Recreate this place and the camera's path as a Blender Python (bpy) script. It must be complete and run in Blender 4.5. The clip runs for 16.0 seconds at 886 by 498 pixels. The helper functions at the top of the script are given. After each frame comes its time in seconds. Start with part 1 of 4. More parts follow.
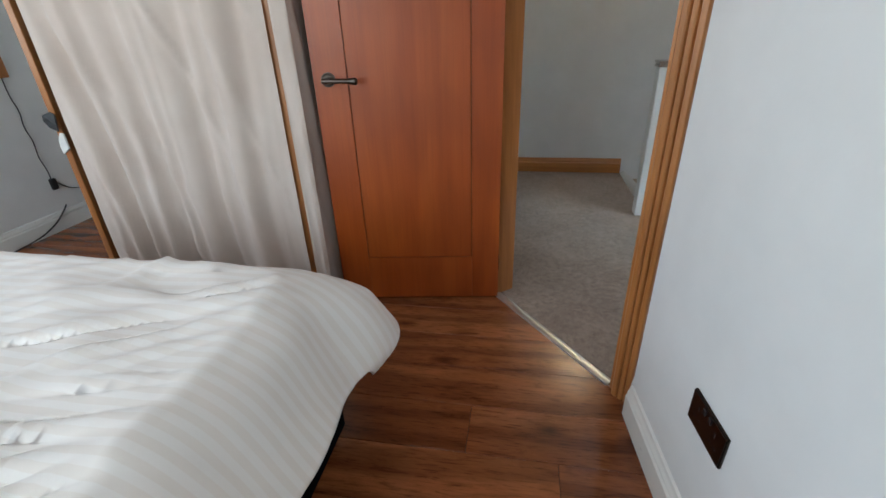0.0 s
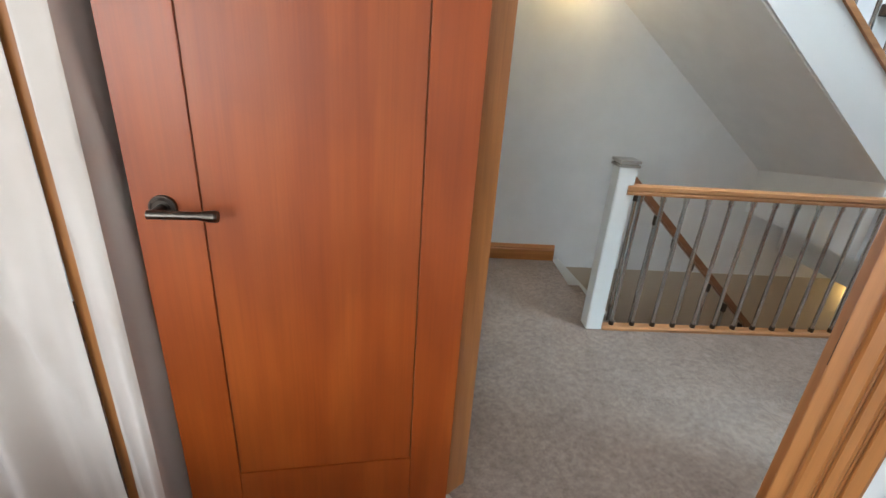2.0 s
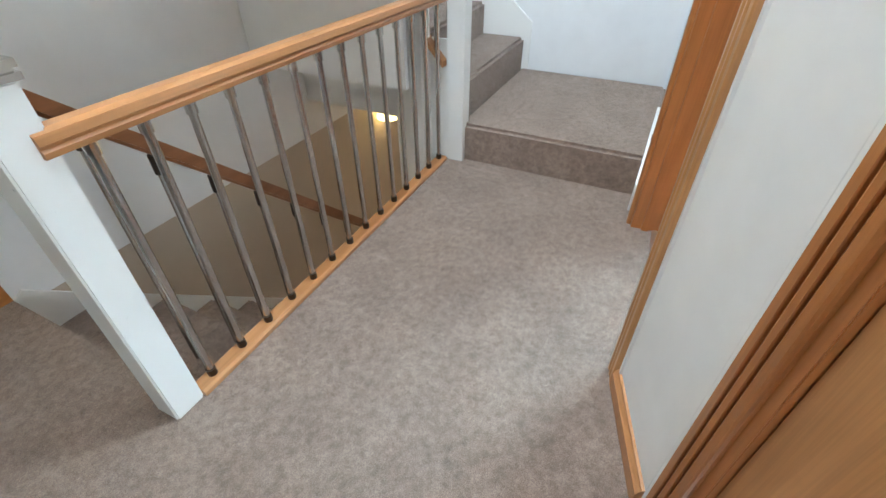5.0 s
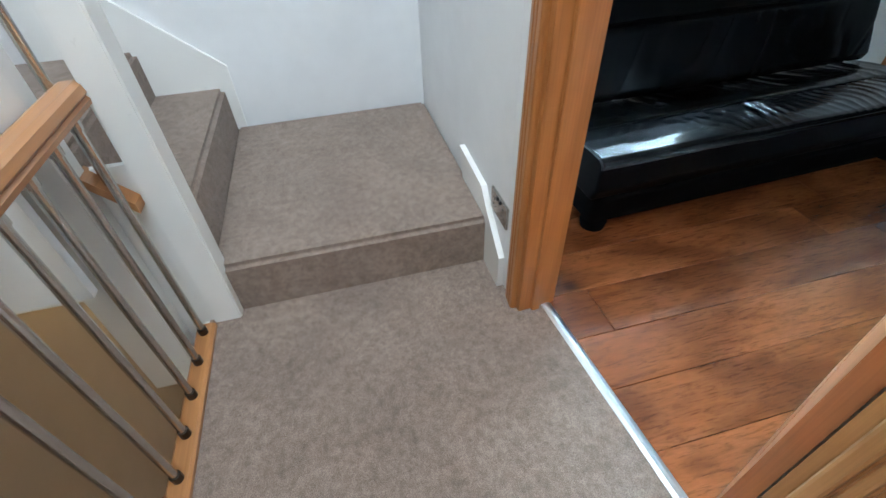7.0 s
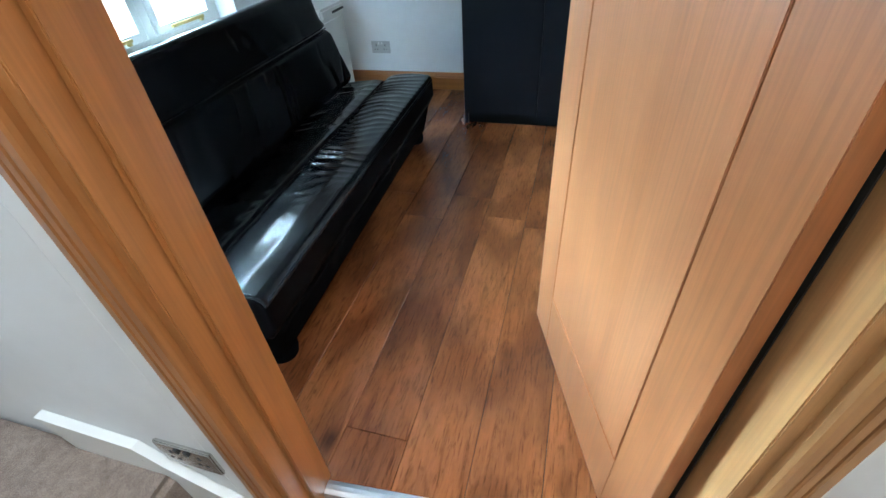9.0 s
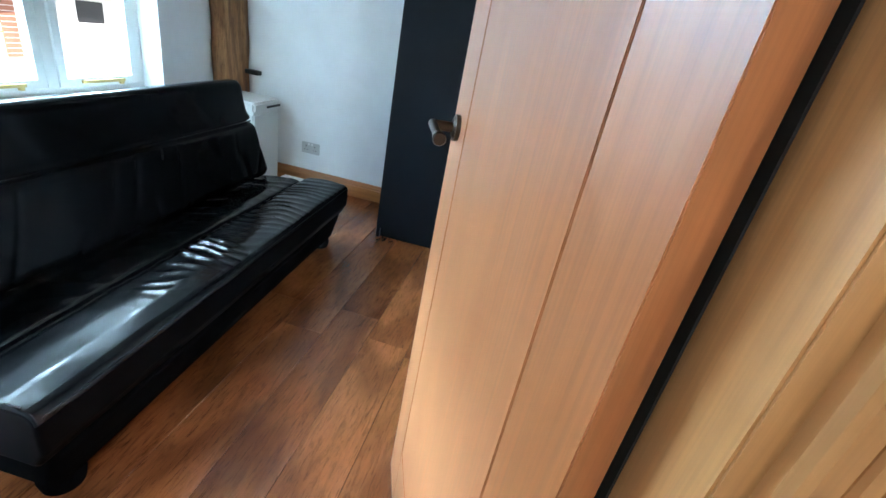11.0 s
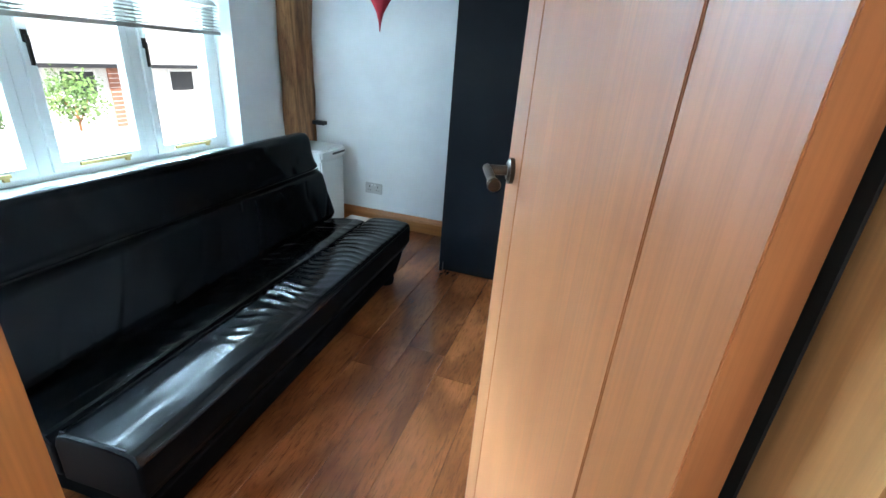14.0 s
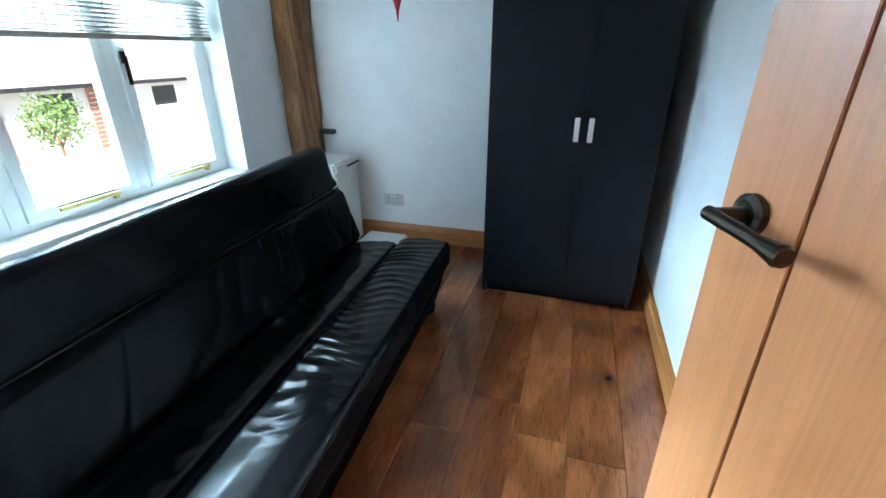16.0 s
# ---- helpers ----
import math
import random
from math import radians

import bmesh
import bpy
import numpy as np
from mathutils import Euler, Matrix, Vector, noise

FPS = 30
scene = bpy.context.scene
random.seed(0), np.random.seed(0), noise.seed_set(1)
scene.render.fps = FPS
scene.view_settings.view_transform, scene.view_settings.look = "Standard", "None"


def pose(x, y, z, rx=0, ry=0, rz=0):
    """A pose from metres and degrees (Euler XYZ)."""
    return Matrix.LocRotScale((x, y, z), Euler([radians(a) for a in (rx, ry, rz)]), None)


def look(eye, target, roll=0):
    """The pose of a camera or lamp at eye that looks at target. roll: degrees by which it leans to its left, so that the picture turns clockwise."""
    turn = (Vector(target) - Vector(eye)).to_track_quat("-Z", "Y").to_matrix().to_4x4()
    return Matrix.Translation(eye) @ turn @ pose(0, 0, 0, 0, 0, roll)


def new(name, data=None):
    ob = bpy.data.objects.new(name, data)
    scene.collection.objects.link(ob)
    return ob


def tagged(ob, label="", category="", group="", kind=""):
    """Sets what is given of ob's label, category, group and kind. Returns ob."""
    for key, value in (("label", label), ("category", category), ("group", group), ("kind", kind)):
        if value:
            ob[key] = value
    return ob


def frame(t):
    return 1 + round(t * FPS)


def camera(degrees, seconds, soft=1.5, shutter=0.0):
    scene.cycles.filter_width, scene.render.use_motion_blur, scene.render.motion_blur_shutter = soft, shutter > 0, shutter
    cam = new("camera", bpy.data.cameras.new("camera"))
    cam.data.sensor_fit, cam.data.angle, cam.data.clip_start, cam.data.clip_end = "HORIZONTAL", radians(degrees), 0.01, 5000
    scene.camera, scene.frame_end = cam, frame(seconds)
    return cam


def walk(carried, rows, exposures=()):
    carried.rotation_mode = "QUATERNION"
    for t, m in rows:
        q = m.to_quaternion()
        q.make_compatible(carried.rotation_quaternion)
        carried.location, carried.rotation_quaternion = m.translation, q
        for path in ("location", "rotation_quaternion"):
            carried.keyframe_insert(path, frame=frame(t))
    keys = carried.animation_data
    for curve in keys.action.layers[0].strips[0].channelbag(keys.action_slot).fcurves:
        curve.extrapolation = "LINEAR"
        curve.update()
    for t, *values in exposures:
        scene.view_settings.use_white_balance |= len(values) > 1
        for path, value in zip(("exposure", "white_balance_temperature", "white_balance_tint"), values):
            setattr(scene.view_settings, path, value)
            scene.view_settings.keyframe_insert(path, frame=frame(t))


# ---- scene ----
cam = camera(89.8, 16.0)
EXPOSURES = [(0.0, 0.85), (1.0, 0.9), (1.5, 1.0), (2.0, 1.55), (2.5, 2.0), (3.5, 2.1), (5.8, 1.9), (7.5, 1.8), (9.0, 1.85), (10.0, 2.05), (12.5, 2.05), (15.0, 1.9), (16.0, 1.8)]
PATH = [
    (0, (-0.761, -2.929, 1.179), (-1.09, -1.172, 0.281), -2.0),
    (0.5, (-0.804, -2.777, 1.19), (-1.228, -1.041, 0.294), -2.0),
    (1, (-0.796, -2.6, 1.235), (-1.276, -0.866, 0.362), 0.5),
    (1.5, (-0.915, -2.362, 1.266), (-1.278, -0.53, 0.552), 1.2),
    (2, (-0.974, -2.125, 1.316), (-0.856, -0.276, 0.563), 4.0),
    (2.5, (-0.914, -1.922, 1.289), (-0.58, -0.089, 0.561), 2.7),
    (3, (-0.856, -1.718, 1.265), (-0.223, 0.031, 0.531), 3.6),
    (3.5, (-0.798, -1.513, 1.251), (0.259, -0.056, 0.379), 2.0),
    (3.7, (-0.75, -1.464, 1.233), (0.371, -0.106, 0.286), 0.7),
    (5.8, (0.117, -0.753, 1.126), (1.589, -0.417, -0.16), -0.7),
    (6, (0.226, -0.732, 1.116), (1.705, -0.454, -0.175), -1.3),
    (6.3, (0.362, -0.68, 1.115), (1.853, -0.491, -0.186), -1.1),
    (6.8, (0.541, -0.582, 1.158), (2.024, -0.746, -0.164), -2.4),
    (7, (0.609, -0.546, 1.19), (2.064, -0.888, -0.137), -2.4),
    (7.5, (0.731, -0.533, 1.174), (2.085, -1.317, -0.071), -3.9),
    (8, (0.911, -0.631, 1.194), (2.035, -1.688, -0.078), -3.0),
    (8.5, (1.016, -0.694, 1.193), (1.87, -1.962, -0.096), -2.3),
    (9, (1.023, -0.726, 1.22), (1.507, -2.199, -0.043), -4.4),
    (9.5, (1.012, -0.75, 1.251), (1.021, -2.328, 0.022), 7.0),
    (10, (0.933, -0.838, 1.247), (1.012, -2.558, 0.228), 12.5),
    (12.5, (0.886, -0.881, 1.303), (1.342, -2.655, 0.499), 5.5),
    (13, (0.888, -0.882, 1.303), (1.366, -2.653, 0.507), 5.0),
    (13.5, (0.892, -0.882, 1.301), (1.395, -2.649, 0.512), 4.7),
    (14, (0.895, -0.882, 1.302), (1.432, -2.642, 0.518), 4.5),
    (14.5, (0.901, -0.879, 1.303), (1.483, -2.627, 0.524), 4.2),
    (15, (0.925, -0.888, 1.289), (1.548, -2.62, 0.506), 4.1),
    (15.2, (0.979, -0.918, 1.27), (1.61, -2.648, 0.49), 4.1),
    (15.6, (1.139, -1.025, 1.283), (1.764, -2.739, 0.464), 1.8),
    (16, (1.26, -1.177, 1.289), (1.781, -2.928, 0.474), -0.1),
]
walk(cam, [(t, look(eye, target, roll)) for t, eye, target, roll in PATH], EXPOSURES)

# ---- world, sun and window light ----
world = bpy.data.worlds.new("sky")
scene.world = world
world.use_nodes = True
wn = world.node_tree
sky = wn.nodes.new("ShaderNodeTexSky")
sky.sky_type, sky.sun_disc = "NISHITA", False
sky.sun_elevation, sky.sun_rotation = radians(33), radians(324)
wn.links.new(sky.outputs[0], wn.nodes["Background"].inputs[0])
wn.nodes["Background"].inputs[1].default_value = 0.15


def lamp(name, kind, m, energy, color, **settings):
    data = bpy.data.lights.new(name, kind)
    data.energy, data.color = energy, color
    for key, value in settings.items():
        if key == "size":
            data.size = value
        elif key == "size_y":
            data.shape = "RECTANGLE"
            data.size_y = value
        elif key == "angle":
            data.angle = value
        elif key == "radius":
            data.shadow_soft_size = value
    ob = new(name, data)
    ob.matrix_world = m
    return ob


lamp("sun", "SUN", look((-5, 7, 5.6), (0, 0, 0)), 5.0, (1, 0.95, 0.88), angle=radians(0.6))
lamp("bedroom_window_light", "AREA", look((-3.9, -2.6, 1.55), (-0.6, -1.9, 0.9)), 6, (0.86, 0.94, 1.0), size=1.5, size_y=1.1)
# Added lamp in an assumed south opening, lighting the landing through the doorway.
lamp("bedroom_south_window_light", "AREA", look((-2.4, -4.66, 1.55), (-0.8, -1.3, 0.95)), 22, (0.82, 0.94, 1.0), size=1.4, size_y=1.1)
# Top light added for the landing, under an assumed roof opening.
lamp("roof_window_light", "AREA", look((0.35, -0.5, 4.36), (0.35, -0.45, 0)), 44, (0.74, 0.88, 1.0), size=1.8, size_y=1.1)
lamp("room_window_sky", "AREA", look((7.4, -5.8, 4.3), (2.2, -2.7, 0.9)), 4500, (0.5, 0.78, 1.0), size=9.0, size_y=4.4)
lamp("wall_light_bulb", "POINT", Matrix.Translation((-0.13, 0.85, 1.96)), 5.0, (1.0, 0.82, 0.55), radius=0.05)
# Unseen warm fill, added apart from the wall lamp to brighten the lower walls.
lamp("lower_hall_light", "POINT", Matrix.Translation((3.2, -0.2, -0.9)), 2.6, (1.0, 0.82, 0.55), radius=0.12)

# ---- materials ----
def node(nt, kind, **inputs):
    n = nt.nodes.new(kind)
    for k, v in inputs.items():
        n.inputs[k.replace("_", " ")].default_value = v
    return n


def base_material(name, rough=0.5, metal=0.0, spec=0.5):
    m = bpy.data.materials.new(name)
    m.use_nodes = True
    b = m.node_tree.nodes["Principled BSDF"]
    b.inputs["Roughness"].default_value = rough
    b.inputs["Metallic"].default_value = metal
    b.inputs["Specular IOR Level"].default_value = spec
    return m, m.node_tree, b


def ramp(nt, fac, stops):
    r = nt.nodes.new("ShaderNodeValToRGB")
    el = r.color_ramp.elements
    el[0].position, el[0].color = stops[0][0], (*stops[0][1], 1)
    el[1].position, el[1].color = stops[-1][0], (*stops[-1][1], 1)
    for p, c in stops[1:-1]:
        e = el.new(p)
        e.color = (*c, 1)
    nt.links.new(fac, r.inputs[0])
    return r.outputs[0]


def coords(nt, scale=(1, 1, 1), rot=(0, 0, 0), random_offset=False):
    tc = nt.nodes.new("ShaderNodeTexCoord")
    mp = nt.nodes.new("ShaderNodeMapping")
    mp.inputs["Scale"].default_value = scale
    mp.inputs["Rotation"].default_value = rot
    nt.links.new(tc.outputs["Object"], mp.inputs[0])
    if random_offset:
        info = nt.nodes.new("ShaderNodeObjectInfo")
        mul = nt.nodes.new("ShaderNodeVectorMath")
        mul.operation = "SCALE"
        comb = nt.nodes.new("ShaderNodeCombineXYZ")
        for k in range(3):
            nt.links.new(info.outputs["Random"], comb.inputs[k])
        nt.links.new(comb.outputs[0], mul.inputs[0])
        mul.inputs["Scale"].default_value = 37.0
        nt.links.new(mul.outputs[0], mp.inputs["Location"])
    return mp.outputs[0]


def bump(nt, b, height, strength, distance):
    n = nt.nodes.new("ShaderNodeBump")
    n.inputs["Strength"].default_value, n.inputs["Distance"].default_value = strength, distance
    nt.links.new(height, n.inputs["Height"])
    nt.links.new(n.outputs[0], b.inputs["Normal"])


def noise_tex(nt, vec, scale, detail=4, rough=0.55, distortion=0.0):
    n = node(nt, "ShaderNodeTexNoise", Scale=scale, Detail=detail, Roughness=rough, Distortion=distortion)
    nt.links.new(vec, n.inputs["Vector"])
    return n.outputs["Fac"]


def mixed(nt, a, b, fac, mode="MIX"):
    m = nt.nodes.new("ShaderNodeMix")
    m.data_type, m.blend_type = "RGBA", mode
    for sock, v in ((m.inputs[0], fac), (m.inputs[6], a), (m.inputs[7], b)):
        if isinstance(v, (float, int)):
            sock.default_value = v
        elif isinstance(v, tuple):
            sock.default_value = (*v, 1)
        else:
            nt.links.new(v, sock)
    return m.outputs[2]


def plain(name, color, rough=0.5, metal=0.0, grain=40.0, vary=0.06, relief=0.05, spec=0.5):
    m, nt, b = base_material(name, rough, metal, spec)
    v = coords(nt)
    lo = tuple(c * (1 - vary) for c in color)
    hi = tuple(min(1, c * (1 + vary)) for c in color)
    big = noise_tex(nt, v, grain * 0.06, 3)
    col = ramp(nt, big, [(0.3, lo), (0.7, hi)])
    nt.links.new(col, b.inputs["Base Color"])
    fine = noise_tex(nt, v, grain, 5)
    bump(nt, b, fine, relief, 0.004)
    rr = nt.nodes.new("ShaderNodeMapRange")
    rr.inputs["To Min"].default_value, rr.inputs["To Max"].default_value = max(0.02, rough - 0.06), min(1, rough + 0.06)
    nt.links.new(fine, rr.inputs[0])
    nt.links.new(rr.outputs[0], b.inputs["Roughness"])
    return m


def wood(name, dark, mid, light, axis="z", rough=0.42, scale=1.0, knots=False, coat=0.0, streaks=0.4):
    m, nt, b = base_material(name, rough)
    st = {"x": (0.6, 9, 9), "y": (9, 0.6, 9), "z": (9, 9, 0.6)}[axis]
    v = coords(nt, tuple(c * scale for c in st), random_offset=True)
    warp = noise_tex(nt, v, 1.1, 3, 0.5, 0.6)
    fine_st = {"x": (3, 160, 160), "y": (160, 3, 160), "z": (160, 160, 3)}[axis]
    v2 = coords(nt, tuple(c * scale for c in fine_st), random_offset=True)
    fine = noise_tex(nt, v2, 1.0, 3, 0.6)
    col = ramp(nt, warp, [(0.25, dark), (0.5, mid), (0.75, light)])
    streak = ramp(nt, fine, [(0.35, (0.72, 0.72, 0.72)), (0.62, (1.06, 1.06, 1.06))])
    col = mixed(nt, col, streak, streaks, "MULTIPLY")
    if not knots:
        cst = {"x": (0.55, 5, 5), "y": (5, 0.55, 5), "z": (5, 5, 0.55)}[axis]
        flame = node(nt, "ShaderNodeTexWave", Scale=1.6, Distortion=5.0, Detail=3.0)
        flame.wave_type = "RINGS"
        nt.links.new(coords(nt, cst, random_offset=True), flame.inputs["Vector"])
        col = mixed(nt, col, ramp(nt, flame.outputs["Fac"], [(0.2, (0.86, 0.82, 0.78)), (0.6, (1, 1, 1)), (0.9, (1.06, 1.06, 1.06))]), 0.55, "MULTIPLY")
    info = nt.nodes.new("ShaderNodeObjectInfo")
    tint = ramp(nt, info.outputs["Random"], [(0.0, (0.82, 0.78, 0.75)), (0.5, (1.03, 1.0, 0.98)), (1.0, (1.25, 1.24, 1.2))])
    col = mixed(nt, col, tint, 0.95 if knots else 0.12, "MULTIPLY")
    if knots:
        kst = {"x": (2.6, 5.2, 5.2), "y": (5.2, 2.6, 5.2), "z": (5.2, 5.2, 2.6)}[axis]
        v3 = coords(nt, kst, random_offset=True)
        vor = node(nt, "ShaderNodeTexVoronoi", Scale=1.0)
        nt.links.new(v3, vor.inputs["Vector"])
        k = ramp(nt, vor.outputs["Distance"], [(0.03, (0.16, 0.13, 0.12)), (0.1, (0.6, 0.55, 0.5)), (0.19, (1, 1, 1))])
        rst = {"x": (1.6, 8, 8), "y": (8, 1.6, 8), "z": (8, 8, 1.6)}[axis]
        v4 = coords(nt, rst, random_offset=True)
        wv = node(nt, "ShaderNodeTexWave", Scale=0.4, Distortion=9.0, Detail=2.0)
        wv.wave_type = "RINGS"
        nt.links.new(v4, wv.inputs["Vector"])
        rings = ramp(nt, wv.outputs["Fac"], [(0.1, (0.62, 0.56, 0.52)), (0.5, (1, 1, 1)), (0.9, (1.12, 1.1, 1.05))])
        col = mixed(nt, col, rings, 0.8, "MULTIPLY")
        col = mixed(nt, col, k, 0.85, "MULTIPLY")
        blot = noise_tex(nt, v3, 1.3, 5, 0.65)
        bl = ramp(nt, blot, [(0.35, (0.72, 0.67, 0.63)), (0.6, (1.1, 1.1, 1.1))])
        col = mixed(nt, col, bl, 0.4, "MULTIPLY")
        mst = {"x": (9, 50, 50), "y": (50, 9, 50), "z": (50, 50, 9)}[axis]
        marks = noise_tex(nt, coords(nt, mst, random_offset=True), 1.0, 5, 0.7, 0.8)
        mk = ramp(nt, marks, [(0.33, (0.55, 0.5, 0.46)), (0.46, (0.94, 0.93, 0.91)), (0.68, (1.18, 1.17, 1.14))])
        col = mixed(nt, col, mk, 0.8, "MULTIPLY")
        tst = {"x": (14, 170, 170), "y": (170, 14, 170), "z": (170, 170, 14)}[axis]
        ticks = noise_tex(nt, coords(nt, tst, random_offset=True), 1.0, 3, 0.6, 0.3)
        tk = ramp(nt, ticks, [(0.33, (0.5, 0.44, 0.4)), (0.43, (1, 1, 1)), (0.66, (1.1, 1.09, 1.06))])
        col = mixed(nt, col, tk, 0.8, "MULTIPLY")
    nt.links.new(col, b.inputs["Base Color"])
    bump(nt, b, fine, 0.04 if knots else 0.08, 0.002)
    rr = nt.nodes.new("ShaderNodeMapRange")
    rr.inputs["To Min"].default_value, rr.inputs["To Max"].default_value = rough - 0.08, rough + 0.1
    nt.links.new(fine, rr.inputs[0])
    nt.links.new(rr.outputs[0], b.inputs["Roughness"])
    b.inputs["Coat Weight"].default_value = coat
    b.inputs["Coat Roughness"].default_value = 0.28
    return m


def carpet_material():
    m, nt, b = base_material("carpet", 0.95, 0, 0.1)
    v = coords(nt)
    fine = noise_tex(nt, v, 420, 3, 0.7)
    mid = noise_tex(nt, v, 34, 6, 0.75)
    big = noise_tex(nt, v, 5, 4, 0.6)
    c = ramp(nt, fine, [(0.3, (0.17, 0.12, 0.092)), (0.7, (0.43, 0.322, 0.26))])
    t = ramp(nt, big, [(0.35, (0.8, 0.79, 0.78)), (0.65, (1.08, 1.08, 1.08))])
    t2 = ramp(nt, mid, [(0.36, (0.66, 0.64, 0.62)), (0.62, (1.12, 1.12, 1.12))])
    c = mixed(nt, mixed(nt, c, t, 0.8, "MULTIPLY"), t2, 0.9, "MULTIPLY")
    nt.links.new(c, b.inputs["Base Color"])
    bump(nt, b, fine, 0.7, 0.006)
    b.inputs["Sheen Weight"].default_value = 0.25
    return m


def leather_material(name, gloss_from, gloss_to, spec):
    m, nt, b = base_material(name, gloss_from, 0, spec)
    v = coords(nt)
    big = noise_tex(nt, v, 5, 2)
    col = ramp(nt, big, [(0.3, (0.0035, 0.0035, 0.0042)), (0.7, (0.0055, 0.0055, 0.0066))])
    nt.links.new(col, b.inputs["Base Color"])
    rr = nt.nodes.new("ShaderNodeMapRange")
    rr.inputs["To Min"].default_value, rr.inputs["To Max"].default_value = gloss_from, gloss_to
    nt.links.new(big, rr.inputs[0])
    nt.links.new(rr.outputs[0], b.inputs["Roughness"])
    bump(nt, b, noise_tex(nt, v, 260, 3, 0.6), 0.06, 0.002)
    return m


def cloth(name, a, c, scale, stripe=0.0, rough=0.9):
    m, nt, b = base_material(name, rough, 0, 0.2)
    v = coords(nt)
    big = noise_tex(nt, v, 3.0, 4)
    weave = noise_tex(nt, v, scale, 3, 0.7)
    col = ramp(nt, big, [(0.3, a), (0.7, c)])
    if stripe:
        w = node(nt, "ShaderNodeTexWave", Scale=stripe, Distortion=0.0)
        w.bands_direction = "Y"
        nt.links.new(v, w.inputs["Vector"])
        s = ramp(nt, w.outputs["Fac"], [(0.42, (0.955, 0.93, 0.905)), (0.58, (1, 1, 1))])
        col = mixed(nt, col, s, 1.0, "MULTIPLY")
    nt.links.new(col, b.inputs["Base Color"])
    bump(nt, b, weave, 0.15, 0.002)
    b.inputs["Sheen Weight"].default_value = 0.2
    return m


WHITE_WALL = plain("white_wall_paint", (0.78, 0.79, 0.79), 0.75, grain=90, vary=0.03, relief=0.08)
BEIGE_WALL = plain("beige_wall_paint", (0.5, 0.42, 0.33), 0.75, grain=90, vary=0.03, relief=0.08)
WHITE_GLOSS = plain("white_gloss_paint", (0.8, 0.8, 0.77), 0.3, grain=30, vary=0.03, relief=0.04)
CEILING = plain("ceiling_paint", (0.78, 0.78, 0.77), 0.85, grain=110, vary=0.03, relief=0.1)
OAK = wood("oak_veneer", (0.43, 0.153, 0.054), (0.48, 0.179, 0.069), (0.53, 0.208, 0.087), "z", 0.36, coat=0.65, streaks=0.55)
OAK_PALE_LIT = wood("pale_lit_oak_veneer", (0.46, 0.218, 0.078), (0.52, 0.258, 0.098), (0.575, 0.3, 0.124), "z", 0.36, coat=0.2, streaks=0.5)
OAK_RED = wood("red_oak_veneer", (0.3, 0.052, 0.006), (0.355, 0.066, 0.0085), (0.41, 0.087, 0.013), "z", 0.4, coat=0.05, streaks=0.3)
OAK_TRIM = wood("oak_trim", (0.35, 0.128, 0.033), (0.42, 0.162, 0.046), (0.49, 0.2, 0.064), "z", 0.36, coat=0.35)
OAK_RAIL = wood("oak_rail", (0.36, 0.15, 0.05), (0.46, 0.21, 0.08), (0.54, 0.27, 0.12), "x", 0.34, coat=0.2)
OAK_SKIRT = wood("orange_oak_skirting", (0.36, 0.13, 0.03), (0.44, 0.165, 0.042), (0.5, 0.2, 0.055), "x", 0.34, coat=0.2)
OAK_DARK = wood("dark_oak_rail", (0.16, 0.06, 0.022), (0.22, 0.085, 0.032), (0.28, 0.115, 0.045), "x", 0.34, coat=0.2)
GROOVE = plain("door_groove", (0.22, 0.075, 0.025), 0.7)
LAM_X = wood("laminate_lengthwise", (0.155, 0.047, 0.017), (0.245, 0.081, 0.03), (0.33, 0.123, 0.048), "x", 0.2, 0.45, knots=True, streaks=0.12)
LAM_Y = wood("laminate_crosswise", (0.155, 0.047, 0.017), (0.245, 0.081, 0.03), (0.33, 0.123, 0.048), "y", 0.2, 0.45, knots=True, streaks=0.12)
BEAM = wood("old_beam", (0.19, 0.085, 0.035), (0.36, 0.18, 0.08), (0.48, 0.26, 0.125), "z", 0.8, 1.6, knots=True)
BEAM_DARK = wood("dark_stained_timber", (0.04, 0.02, 0.011), (0.07, 0.034, 0.018), (0.1, 0.05, 0.028), "x", 0.7, 1.4, knots=True)
CARPET = carpet_material()
LEATHER = leather_material("black_leather", 0.15, 0.23, 0.24)
# Copies with reflection cut, so the backrest and shaded cushion sides stay dark.
LEATHER_DULL = leather_material("dull_black_leather", 0.4, 0.55, 0.03)
LEATHER_BACK = leather_material("dim_black_leather", 0.18, 0.28, 0.07)
UNDERCLOTH = plain("black_upholstery_cloth", (0.004, 0.004, 0.0045), 0.95, grain=200, vary=0.2, spec=0.02)
ALU_THREAD = plain("grey_thread", (0.12, 0.12, 0.13), 0.6)
CHROME = plain("brushed_chrome", (0.55, 0.54, 0.52), 0.22, 1.0, grain=80, relief=0.02)
ANTIQUE = plain("antique_metal", (0.075, 0.06, 0.05), 0.3, 1.0, grain=60, vary=0.2)
ALU = plain("aluminium_strip", (0.72, 0.72, 0.72), 0.35, 1.0, grain=120, relief=0.05)
BRASS = plain("brass", (0.55, 0.4, 0.16), 0.3, 1.0, grain=60)
BLIND = plain("cream_slat", (0.4, 0.38, 0.34), 0.45, vary=0.03)
DARK = plain("dark_shadow_gap", (0.02, 0.018, 0.016), 0.8)
BLACK = plain("black_brown_veneer", (0.007, 0.0085, 0.012), 0.45, grain=60, vary=0.15, relief=0.03, spec=0.14)
BLACK_PLASTIC = plain("black_plastic", (0.02, 0.02, 0.022), 0.45)
WHITE_PLASTIC = plain("white_plastic", (0.78, 0.78, 0.76), 0.35, vary=0.02, relief=0.02)
